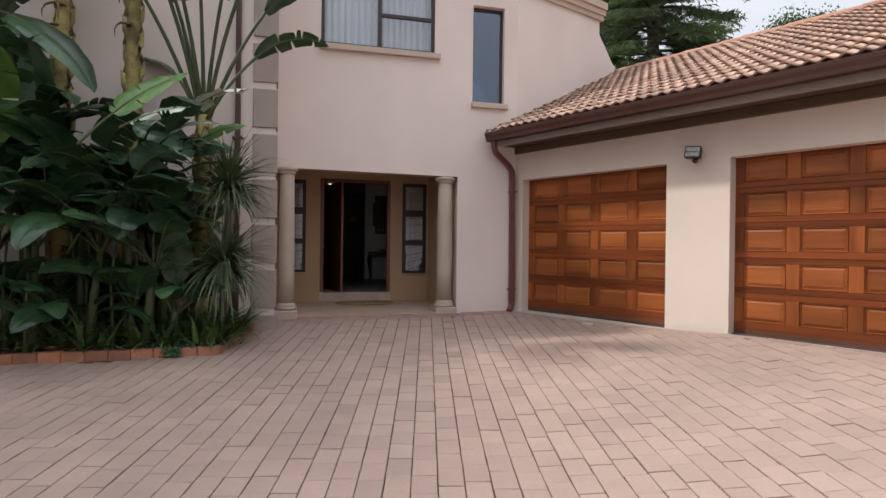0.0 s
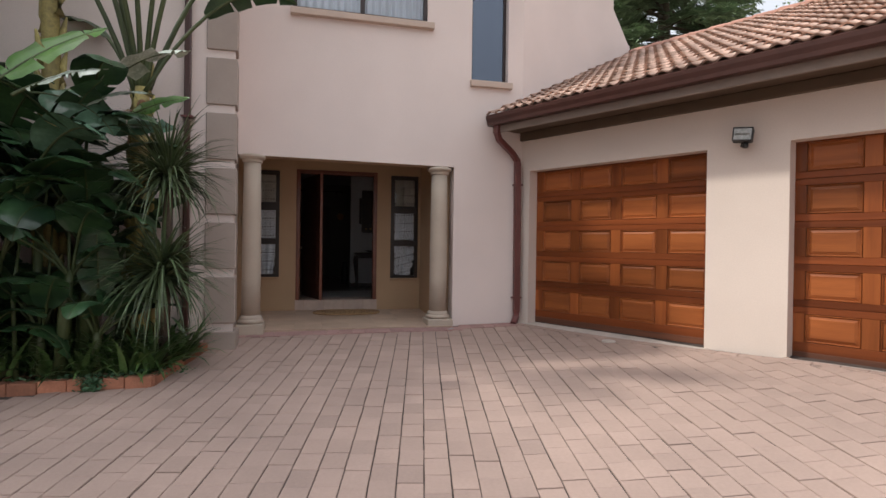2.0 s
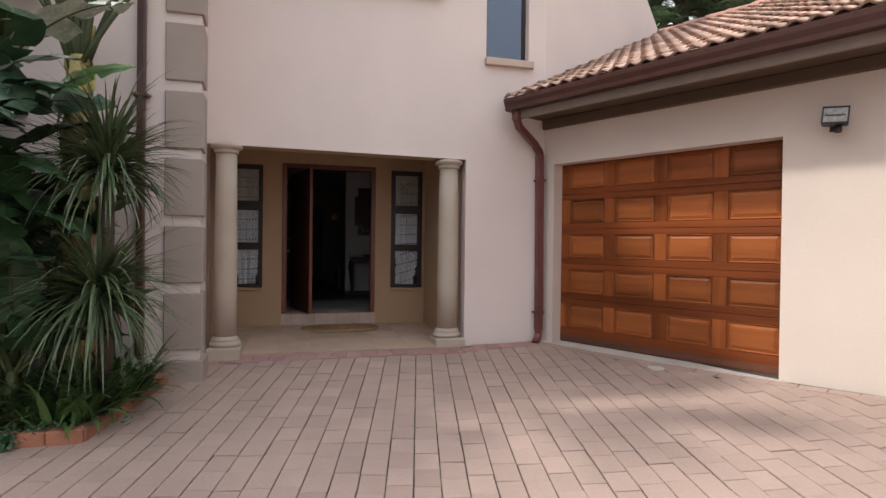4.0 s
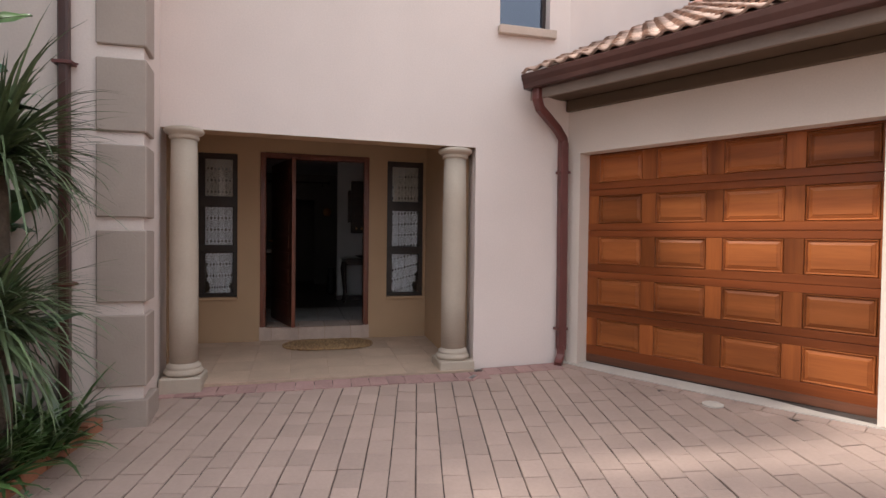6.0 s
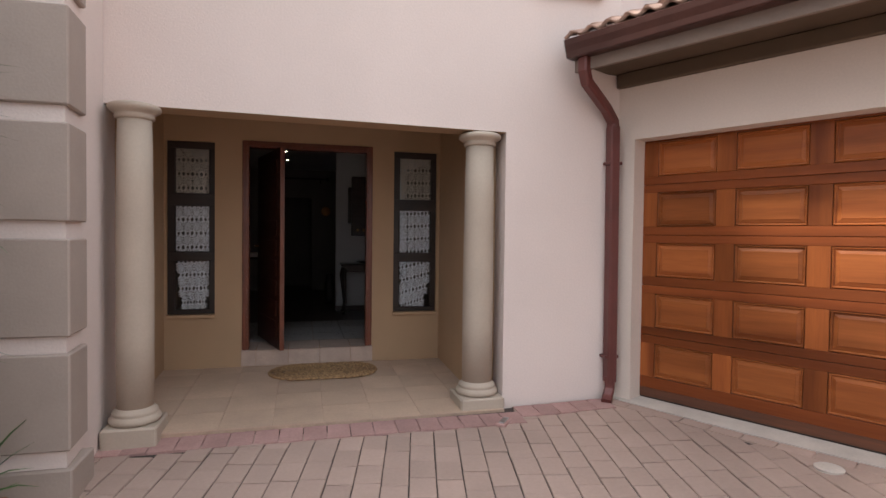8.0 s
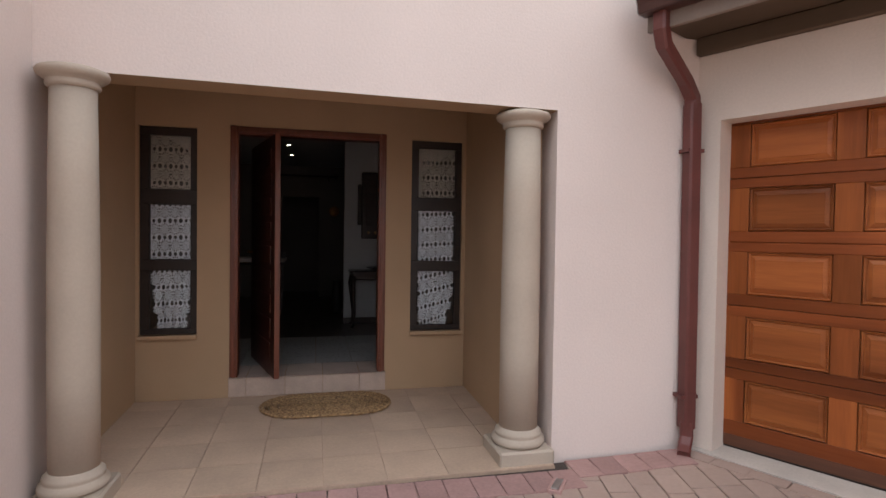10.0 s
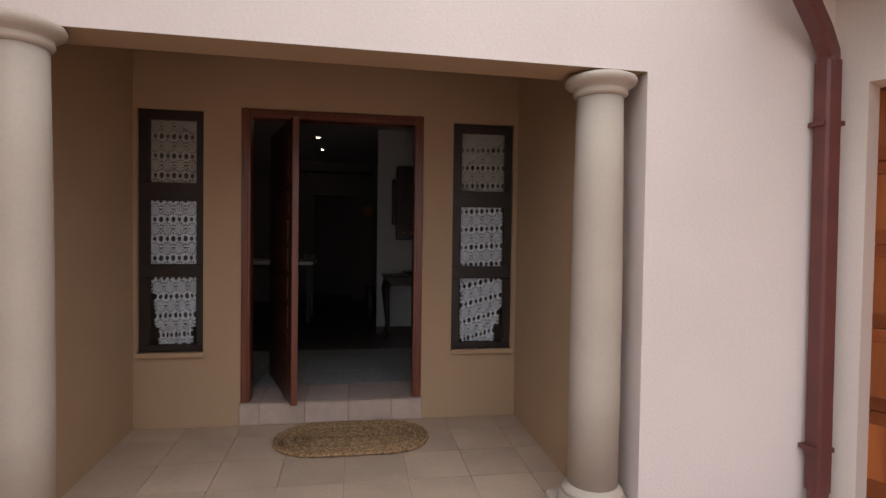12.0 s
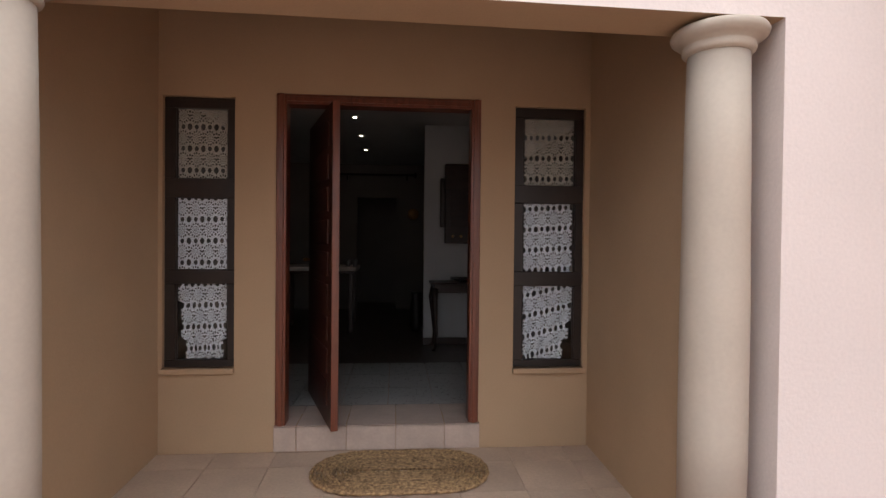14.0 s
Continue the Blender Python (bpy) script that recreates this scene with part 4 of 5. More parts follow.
# tall plants, whose crowns stand above the eaves
rnd = random.Random(41)
TALL = ((-1.80, 7.50, 2.60, 3), (-2.60, 7.52, 4.15, 4), (-3.32, 7.45, 4.0, 5), (-4.25, 7.4, 2.7, 8))
for x, y, top, seed in TALL:
    plant = thing("banana_plant", pose(0, 0, 0), "tall wild banana plant with torn dark green leaves", "banana plant", "wild bananas in the bed")
    sheath_stem(plant, x, y, bed_z(x, y) - 0.05, top, 0.105, 0.070, seed)
    for k in range(4 if top > 3.5 else 8):
        az = (170 + 18 * k if top > 3.5 else 360 * k / 8) + rnd.uniform(-20, 20)
        if math.sin(radians(az)) > 0.3:
            az = -az
        paddle(plant, (x + 0.03 * math.cos(radians(az)), y + 0.02, top - 0.12), az, rnd.uniform(68, 84), rnd.uniform(1.1, 1.5), rnd.uniform(0.34, 0.46), rnd.uniform(55, 100), rnd.uniform(1.35, 1.75) if seed == 3 else rnd.uniform(0.8, 1.3), seed * 50 + k, torn=0.6, stalk_r=0.028)
    if seed == 3:
        paddle(plant, (x + 0.05, y - 0.05, 2.55), -6, 62, 0.98, 0.27, 92, 0.98, 777, torn=0.75, stalk_r=0.024, twist=0.5)
        paddle(plant, (x - 0.05, y, 2.5), 150, 70, 0.9, 0.30, 110, 0.7, 778, torn=0.7, stalk_r=0.024)
    for k in range(3):
        a = rnd.uniform(0, 6.28)
        bm = bmesh.new()
        pts, _ = curve_points((x + 0.06 * math.cos(a), y - 0.06, top - rnd.uniform(0.1, 0.6)), -1.57 + rnd.uniform(-1.3, 1.3), radians(10), rnd.uniform(0.2, 0.4), radians(120), 5)
        tube(bm, pts, [0.02, 0.016, 0.014, 0.01, 0.008, 0.004], 5)
        part("dry_leaf_base", bm, M_DRY, plant, "brown withered leaf base", True)

# lower plants: a crown of broad leaves in front of the wall
LOW = ((-2.70, 6.85, 0.95, 7), (-3.30, 6.80, 1.00, 7), (-2.15, 6.80, 0.80, 6), (-3.72, 6.85, 0.90, 7), (-2.02, 7.62, 0.95, 6), (-2.42, 7.62, 0.95, 6), (-2.95, 7.6, 1.0, 6), (-3.5, 7.6, 1.35, 6), (-4.1, 7.55, 1.5, 6), (-2.95, 7.2, 1.45, 7), (-3.55, 7.2, 2.1, 7), (-2.12, 7.10, 1.05, 6), (-2.45, 6.95, 1.20, 7), (-2.95, 7.05, 1.35, 7), (-3.45, 6.95, 1.15, 7), (-2.25, 7.35, 1.05, 7), (-3.1, 7.35, 1.7, 7), (-3.95, 7.1, 1.4, 7), (-4.6, 7.0, 1.2, 6), (-5.4, 7.2, 1.5, 7), (-6.3, 7.1, 1.4, 6))
for i, (x, y, top, count) in enumerate(LOW):
    plant = thing("banana_plant", pose(0, 0, 0), "low wild banana sucker with broad glossy dark leaves", "banana plant", "wild bananas in the bed")
    bm = bmesh.new()
    lean = rnd.uniform(-0.16, 0.16)
    tube(bm, [(x + lean, y + 0.05, bed_z(x, y) - 0.05), (x + lean * 0.4, y, 0.5), (x, y, top)], [0.060, 0.045, 0.030], 10)
    part("stem", bm, M_STALK, plant, smooth=True)
    for k in range(count):
        az = -90 + (k - (count - 1) / 2) * 300 / count + rnd.uniform(-18, 18)
        back = math.sin(radians(az)) > 0.2
        tight = 0.6 if x > -2.3 and math.cos(radians(az)) > 0.3 else 1   # kept clear of the corner
        paddle(plant, (x + 0.02 * math.cos(radians(az)), y, top - 0.05), az, rnd.uniform(50, 82), rnd.uniform(0.75, 1.05) * (0.7 if back else 1) * tight, rnd.uniform(0.30, 0.42), rnd.uniform(60, 135), rnd.uniform(0.25, 0.70) * tight, 900 + i * 20 + k, torn=rnd.choice((0.15, 0.4, 0.7)), twist=rnd.uniform(-0.4, 0.4))
    for k in range(1):
        bm = bmesh.new()
        a = rnd.uniform(0, 6.28)
        tube(bm, [(x + 0.13 * math.cos(a), y + 0.10 * math.sin(a), bed_z(x, y) - 0.03), (x + 0.10 * math.cos(a), y + 0.07 * math.sin(a), 0.6), (x + 0.16 * math.cos(a), y + 0.1 * math.sin(a), rnd.uniform(1.0, 1.5))], [0.022, 0.018, 0.008], 6)
        part("stalk", bm, M_STALK, plant, smooth=True)

# dense dark undergrowth of young leaves
for i in range(13):
    x, y, top = -2.0 - (i % 7) * 0.42 + rnd.uniform(-0.1, 0.1), (6.92 if i < 7 else 7.3) + rnd.uniform(-0.06, 0.08), rnd.uniform(0.12, 0.40)
    plant = thing("banana_plant", pose(0, 0, 0), "young wild banana shoot with dark upright leaves", "banana plant", "wild bananas in the bed")
    bm = bmesh.new()
    tube(bm, [(x, y, bed_z(x, y) - 0.05), (x, y, top * 0.6), (x, y, top)], [0.045, 0.04, 0.025], 8)
    part("stem", bm, M_STALK, plant, smooth=True)
    for k in range(7):
        az = -90 + (k - 3) * 44 + rnd.uniform(-18, 18)
        paddle(plant, (x + 0.02 * math.cos(radians(az)), y, top - 0.05), az, rnd.uniform(45, 82), rnd.uniform(0.55, 0.85), rnd.uniform(0.24, 0.34), rnd.uniform(50, 140), rnd.uniform(0.15, 0.40), 2900 + i * 20 + k, torn=rnd.choice((0.1, 0.3, 0.5)), twist=rnd.uniform(-0.5, 0.5))

# leaves that stand out, on their own young plant
YOUNG = thing("banana_plant", pose(0, 0, 0), "young wild banana with bright green leaves and leaves coloured with pale sheen", "banana plant", "wild bananas in the bed")
bm = bmesh.new()
tube(bm, [(-2.10, 6.98, bed_z(-2, 7) - 0.05), (-2.08, 6.96, 0.9), (-2.10, 6.95, 1.75)], [0.06, 0.05, 0.03], 10)
part("stem", bm, M_STALK, YOUNG, smooth=True)
paddle(YOUNG, (-2.25, 6.95, 1.70), -28, 58, 0.75, 0.42, 100, 0.40, 1502, torn=0.6, twist=-0.3)
paddle(YOUNG, (-2.28, 6.85, 1.85), -8, 62, 0.92, 0.44, 62, 0.58, 1511, mat=M_LEAFGLINT, torn=0.7, twist=-0.35)
paddle(YOUNG, (-2.40, 6.74, 1.80), -2, 55, 0.66, 0.30, 70, 0.48, 1512, mat=M_LEAFGLINT, torn=0.5, twist=-0.5)
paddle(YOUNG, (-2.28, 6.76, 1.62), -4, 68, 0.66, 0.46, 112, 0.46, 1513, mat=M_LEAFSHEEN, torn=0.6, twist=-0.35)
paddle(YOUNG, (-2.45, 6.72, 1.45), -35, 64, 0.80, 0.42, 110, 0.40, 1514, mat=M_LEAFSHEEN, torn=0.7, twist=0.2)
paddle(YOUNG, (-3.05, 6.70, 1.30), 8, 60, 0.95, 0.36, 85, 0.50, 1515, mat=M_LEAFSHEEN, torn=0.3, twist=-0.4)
paddle(YOUNG, (-2.10, 6.95, 1.75), -60, 74, 0.75, 0.40, 120, 0.62, 1503, torn=0.5)
paddle(YOUNG, (-2.10, 6.95, 1.75), -150, 64, 0.85, 0.40, 100, 0.5, 1504, torn=0.4)
paddle(YOUNG, (-2.68, 6.15, 1.95), 22, 52, 0.86, 0.36, 26, 0.45, 1505, mat=M_LEAFPALE, torn=0.2, twist=-0.8)
paddle(YOUNG, (-3.28, 7.0, 1.35), -100, 86, 1.20, 0.44, 20, 0.7, 1506, torn=0.1)
paddle(YOUNG, (-3.75, 6.9, 1.3), -60, 80, 1.1, 0.40, 60, 0.75, 1507, mat=M_LEAFPALE, torn=0.2)
paddle(YOUNG, (-3.0, 6.8, 0.9), -20, 60, 0.95, 0.30, 95, 0.55, 1508, torn=0.2)
paddle(YOUNG, (-1.95, 6.85, 0.45), -80, 86, 0.70, 0.34, 15, 0.12, 1509, torn=0.0)
paddle(YOUNG, (-3.9, 6.75, 0.2), -70, 84, 0.9, 0.26, 25, 0.2, 1510, mat=M_LEAFPALE, torn=0.0)

# broad leaves held up against the wall, and the glossy ones that lean over the yucca
paddle(YOUNG, (-2.98, 6.92, 0.85), 175, 82, 1.15, 0.42, 14, 0.95, 1520, torn=0.0, twist=-0.5)
paddle(YOUNG, (-3.98, 6.85, 2.05), -60, 62, 1.05, 0.46, 130, 0.45, 1523, mat=M_LEAFPALE, torn=0.5, twist=-0.5)
paddle(YOUNG, (-3.70, 6.85, 1.45), -10, 20, 1.00, 0.40, 55, 0.35, 1524, torn=0.1, twist=-0.7)
paddle(YOUNG, (-4.35, 6.95, 3.10), -6, 40, 1.15, 0.46, 110, 0.35, 1522, torn=0.8, twist=-0.6)
paddle(YOUNG, (-4.05, 6.90, 3.15), -5, 25, 0.95, 0.46, 115, 0.15, 1532, torn=0.7, twist=-0.6)
paddle(YOUNG, (-3.55, 6.60, 3.32), -15, -12, 1.20, 0.38, 55, 0.12, 1533, torn=0.3, twist=-0.6)
paddle(YOUNG, (-3.95, 6.85, 2.35), -10, 15, 0.95, 0.46, 100, 0.15, 1534, torn=0.3, twist=-0.6)
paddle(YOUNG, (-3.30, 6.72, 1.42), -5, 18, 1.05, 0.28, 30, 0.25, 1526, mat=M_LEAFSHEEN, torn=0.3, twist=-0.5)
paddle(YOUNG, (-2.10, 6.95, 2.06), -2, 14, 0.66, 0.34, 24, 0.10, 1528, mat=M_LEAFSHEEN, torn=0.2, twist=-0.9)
paddle(YOUNG, (-1.78, 6.92, 2.16), -1, 36, 0.52, 0.22, 28, 0.08, 1529, mat=M_LEAFPALE, torn=0.0, twist=-0.9)
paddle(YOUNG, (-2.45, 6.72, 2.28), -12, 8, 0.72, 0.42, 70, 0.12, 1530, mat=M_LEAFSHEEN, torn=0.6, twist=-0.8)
paddle(YOUNG, (-2.35, 6.25, 2.15), -4, 34, 0.60, 0.26, 30, 0.12, 1531, mat=M_LEAFGLINT, torn=0.6, twist=-0.6)


def strap(bm, base, az, elev, length, width, droop, n=6):
    """A narrow folded leaf that tapers to a point."""
    pts, dirs = curve_points(base, az, elev, length, droop, n)
    rows = []
    for k, p in enumerate(pts):
        f = k / n
        side = dirs[k].cross(Vector((0, 0, 1)))
        side = side.normalized() if side.length > 0.03 else Vector((1, 0, 0))
        w = width * 0.5 * (1 - f ** 2.2) * (0.65 + 0.35 * math.sin(math.pi * min(1, f * 1.6 + 0.15)))
        low = side.cross(dirs[k]).normalized() * (-0.35 * w)
        rows.append((bm.verts.new(p + side * w), bm.verts.new(p + low), bm.verts.new(p - side * w)))
    for a, b in zip(rows, rows[1:]):
        bm.faces.new((a[0], a[1], b[1], b[0]))
        bm.faces.new((a[1], a[2], b[2], b[1]))


# sword-leaved palm lily with two heads
YUCCA = thing("yucca", pose(0, 0, 0), "yucca with two shaggy heads of narrow drooping leaves", "yucca")
bm = bmesh.new()
tube(bm, [(-1.50, 7.18, -0.10), (-1.47, 7.10, 0.6), (-1.44, 7.04, 1.2), (-1.43, 7.0, 1.68)], [0.055, 0.05, 0.045, 0.04], 10)
part("trunk", bm, M_BARK, YUCCA, smooth=True)
for cx_, cy_, cz_, count, reach in ((-1.43, 7.0, 1.66, 380, 0.78), (-1.45, 6.90, 0.80, 360, 0.78)):
    bm = bmesh.new()
    for k in range(count):
        az = rnd.uniform(0, 6.283)
        elev = radians(rnd.uniform(-25, 85) if cz_ > 1.3 else rnd.uniform(-45, 70))
        L = reach * rnd.uniform(0.7, 1.08)
        if math.sin(az) > 0:
            L *= 0.8
        strap(bm, (cx_ + 0.03 * math.cos(az), cy_ + 0.03 * math.sin(az), cz_ + rnd.uniform(-0.10, 0.10)), az, elev, L, rnd.uniform(0.026, 0.038), radians(rnd.uniform(20, 85)))
    tagged(part("leaf_head", bm, M_YUCCA, YUCCA), kind="stuff")

# strap-leaved clumps along the edging
STRAPS = []
for q in range(14):
    bm = bmesh.new()
    strap(bm, (0, 0, -0.02), 0.0, radians(rnd.uniform(35, 85)), rnd.uniform(0.42, 0.66), rnd.uniform(0.060, 0.086), radians(rnd.uniform(40, 100)), 5)
    STRAPS.append(mesh_of(bm, M_STRAP, True))


def clump(x, y, count):
    c = thing("agapanthus", pose(x, y, bed_z(-3, y)), "clump of arching strap-shaped green leaves in the bed", "plant", "strap-leaved clumps")
    for q in range(count):
        part("leaf", STRAPS[rnd.randrange(14)], M_STRAP, c, m=pose(rnd.uniform(-0.05, 0.05), rnd.uniform(-0.05, 0.05), 0, 0, 0, rnd.uniform(0, 360)))


for k in range(48):
    x = -1.60 - (k % 24) * 0.155 + rnd.uniform(-0.05, 0.05)
    y = (6.90 if k < 24 else 7.10) + rnd.uniform(-0.06, 0.09)
    if k in (6, 9, 10, 11, 12, 13, 15):
        y += 0.15
    clump(x, y, 24)
for x, y in ((-1.40, 7.35), (-1.38, 7.62), (-1.56, 6.95), (-1.56, 7.62), (-1.50, 7.2)):
    clump(x, y, 24)

# dry litter and a small creeper over the edging
bm = bmesh.new()
for k in range(700):
    x, y = rnd.uniform(-4.6, -1.65), rnd.uniform(6.79, 7.25)
    s, a = rnd.uniform(0.02, 0.09), rnd.uniform(0, 6.28)
    z = bed_z(-3, y) + rnd.uniform(0.01, 0.05)
    d, e = Vector((math.cos(a), math.sin(a), rnd.uniform(-0.3, 0.3))) * s, Vector((-math.sin(a), math.cos(a), rnd.uniform(-0.4, 0.4))) * s * 0.35
    c = Vector((x, y, z))
    bm.faces.new([bm.verts.new(c + d), bm.verts.new(c + e), bm.verts.new(c - d), bm.verts.new(c - e)])
tagged(part("leaf_litter", bm, M_DRY, None), "dry brown fallen leaves on the soil", "leaf litter", "", "stuff")
bm = bmesh.new()
for k in range(900):
    t = rnd.random()
    x = -1.93 + rnd.gauss(0, 0.05 + 0.25 * (t > 0.45))
    y = 6.66 + rnd.uniform(-0.03, 0.03) if t < 0.45 else rnd.uniform(6.69, 6.91)
    z = ground_z(x, 6.66) + (rnd.uniform(0.0, 0.11) if t < 0.45 else rnd.uniform(0.095, 0.13))
    s, a = rnd.uniform(0.008, 0.018), rnd.uniform(0, 6.28)
    d, e = Vector((math.cos(a), math.sin(a) * 0.5, rnd.uniform(-0.8, 0.8))) * s, Vector((-math.sin(a), math.cos(a) * 0.5, rnd.uniform(-0.8, 0.8))) * s
    c = Vector((x, y, z))
    bm.faces.new([bm.verts.new(c + d), bm.verts.new(c + e), bm.verts.new(c - d), bm.verts.new(c - e)])
tagged(part("creeper", bm, M_CREEPER, None), "small green creeper trailing over the brick edging", "creeper", "", "stuff")

# ---- trees beyond the roof ----
def spray(bm, p, d, length, rnd):
    """A drooping twig with short needles on both sides."""
    side = d.cross(Vector((0, 0, 1)))
    side = side.normalized() if side.length > 0.05 else Vector((1, 0, 0))
    for k in range(9):
        f = (k + 0.5) / 9
        q = p + d * length * f + Vector((0, 0, -0.10 * length * f * f))
        for s in (-1, 1):
            w = (0.19 + 0.14 * rnd.random()) * (1.1 - f * 0.7)
            tip = q + side * s * w + d * w * 0.7 + Vector((0, 0, rnd.uniform(-0.10, 0.05)))
            bm.faces.new((bm.verts.new(q + d * 0.035), bm.verts.new(q - d * 0.035), bm.verts.new(tip)))


def conifer(x, y, height, reach, seed):
    rnd = random.Random(seed)
    base = ground_z(x, y) - 0.1
    t = thing("cedar_tree", pose(0, 0, 0), "large dark green cedar with drooping layered branches", "tree")
    bm = bmesh.new()
    tube(bm, [(x, y, base), (x + 0.1, y, base + height * 0.4), (x, y + 0.1, base + height * 0.8), (x, y, base + height)], [0.32, 0.24, 0.12, 0.03], 12)
    part("trunk", bm, M_BARK, t, smooth=True)
    limbs, crown = bmesh.new(), bmesh.new()
    z = 3.0
    while z < height - 0.3:
        r = reach * (1 - ((z - 3.0) / height) ** 1.5) * rnd.uniform(0.65, 1.05)
        az = rnd.uniform(0, 6.283)
        d = Vector((math.cos(az), math.sin(az), rnd.uniform(0.0, 0.30)))
        pts = [Vector((x, y, z)) + d * r * f + Vector((0, 0, -0.30 * r * f * f)) for f in (0, 0.25, 0.5, 0.75, 1.0)]
        tube(limbs, pts, [0.06, 0.05, 0.035, 0.02, 0.008], 5)
        for k in range(int(20 * r)):
            f = rnd.uniform(0.22, 1.0)
            i = min(3, int(f * 4))
            p = pts[i].lerp(pts[i + 1], f * 4 - i)
            out = az + rnd.choice((-1, 1)) * rnd.uniform(0.2, 1.25)
            spray(crown, p, Vector((math.cos(out), math.sin(out), rnd.uniform(-0.35, 0.15))).normalized(), rnd.uniform(0.45, 0.95), rnd)
        z += rnd.uniform(0.045, 0.085)
    tagged(part("branching", limbs, M_BARK, t, smooth=True), kind="stuff")
    part("crown", crown, M_NEEDLE, t)
    return t


conifer(9.9, 15.4, 12.5, 4.1, 61)


def broadleaf(x, y, top, r, seed, clumps=60, size=1.0, label="light green broadleaved tree behind the garage roof"):
    rnd = random.Random(seed)
    t = thing("leafy_tree", pose(0, 0, 0), label, "tree")
    base = ground_z(x, y) - 0.1
    bm = bmesh.new()
    tube(bm, [(x, y, base), (x + 0.1, y, top * 0.5), (x, y, top - r)], [0.22, 0.15, 0.08], 10)
    part("trunk", bm, M_BARK, t, smooth=True)
    crown, limbs = bmesh.new(), bmesh.new()
    for k in range(clumps):
        d = Vector((rnd.gauss(0, 1), rnd.gauss(0, 1), rnd.gauss(0.35, 0.8))).normalized()
        c = Vector((x, y, top - r)) + d * r * rnd.uniform(0.4, 1.0)
        tube(limbs, [(x, y, top - r * 1.5), Vector((x, y, top - r)).lerp(c, 0.6), c], [0.04, 0.025, 0.01], 5)
        for q in range(70):
            p = c + Vector((rnd.gauss(0, 1), rnd.gauss(0, 1), rnd.gauss(0, 0.8))) * 0.24 * size
            a = Vector((rnd.gauss(0, 1), rnd.gauss(0, 1), rnd.gauss(-0.3, 0.6))).normalized() * rnd.uniform(0.07, 0.14) * size
            b = a.cross(Vector((rnd.gauss(0, 1), rnd.gauss(0, 1), rnd.gauss(0, 1)))).normalized() * 0.035 * size
            crown.faces.new([crown.verts.new(p), crown.verts.new(p + a * 0.5 + b), crown.verts.new(p + a), crown.verts.new(p + a * 0.5 - b)])
    tagged(part("branching", limbs, M_BARK, t, smooth=True), kind="stuff")
    part("crown", crown, M_FOLIAGE, t)
    return t


broadleaf(17.9, 17.6, 10.4, 1.35, 71, 110, 1.0)

# the garden tree west of the drive, whose shade lies on the paving
broadleaf(-8.4, 6.2, 8.8, 2.6, 73, 120, 1.9, "leafy garden tree shading the drive")

# ---- entrance hall, seen through the open door ----
M_INNERFLOOR = material("brown_inner_floor", (0.085, 0.062, 0.050), 0.35, 0.2, 3, 40, 0.1, stretch=(1, 0.2, 1))
HALL = structure("floor_hall", boxed(-1.6, 2.4, BACK + 0.402, 12.06, -0.02, 0.148), M_GROUT, "grey tiled hall floor", "floor")
for i in range(12):
    for j in range(3):
        x0, y0 = -1.6 + i * 0.333 - 0.04, 10.742 + j * 0.44
        part("tile", boxed(max(-1.6, x0 + 0.003), min(x0 + 0.330, 2.4), y0 + 0.003, y0 + 0.437, 0.148, 0.160), M_HALLTILE, HALL)
# the floor is darker brown from here inwards
structure("floor_hall_timber", boxed(-1.6, 2.4, 12.062, 17.2, -0.02, 0.160), M_INNERFLOOR, "darker brown floor further in the hall", "floor")
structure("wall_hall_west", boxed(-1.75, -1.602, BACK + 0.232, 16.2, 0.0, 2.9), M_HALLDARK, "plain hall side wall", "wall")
structure("wall_hall_east", boxed(2.402, 2.55, BACK + 0.232, 16.2, 0.0, 2.9), M_HALLDARK, "hall side wall with shade put into its dark colour", "wall")
structure("wall_hall_partition", boxed(0.72, 1.76, 12.96, 13.10, 0.161, 2.62), M_HALLWALL, "white wall behind the console table", "wall")
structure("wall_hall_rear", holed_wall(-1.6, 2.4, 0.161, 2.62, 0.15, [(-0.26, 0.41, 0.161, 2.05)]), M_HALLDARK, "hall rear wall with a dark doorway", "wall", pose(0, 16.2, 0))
# dark panel added behind the doorway so that the opening reads unlit
structure("wall_passage", boxed(-1.6, 2.4, 17.2, 17.3, 0.0, 2.62), M_HALLDARK, "added dark wall standing for the doorway's shade", "wall")
structure("ceiling_hall", boxed(-1.6, 2.4, BACK + 0.232, 17.6, 2.622, 2.70), M_HALLWALL, "white hall ceiling with small downlights", "ceiling")
structure("baseboard", boxed(0.715, 1.76, 12.945, 12.958, 0.161, 0.24, bevel=0.003), M_DARKWOOD, "dark skirting board along the white wall", "baseboard")
for y in (12.65, 13.67, 14.70):
    d = thing("downlight", pose(-0.035, y, 2.62), "small round recessed ceiling downlight, lit", "downlight", "hall downlights")
    part("ring", lathe(bmesh.new(), [(0.050, -0.006), (0.050, 0.0)], 20), M_STEEL, d)
    part("bulb", lathe(bmesh.new(), [(0.019, -0.010), (0.021, -0.006)], 16), lamp_glow, d)

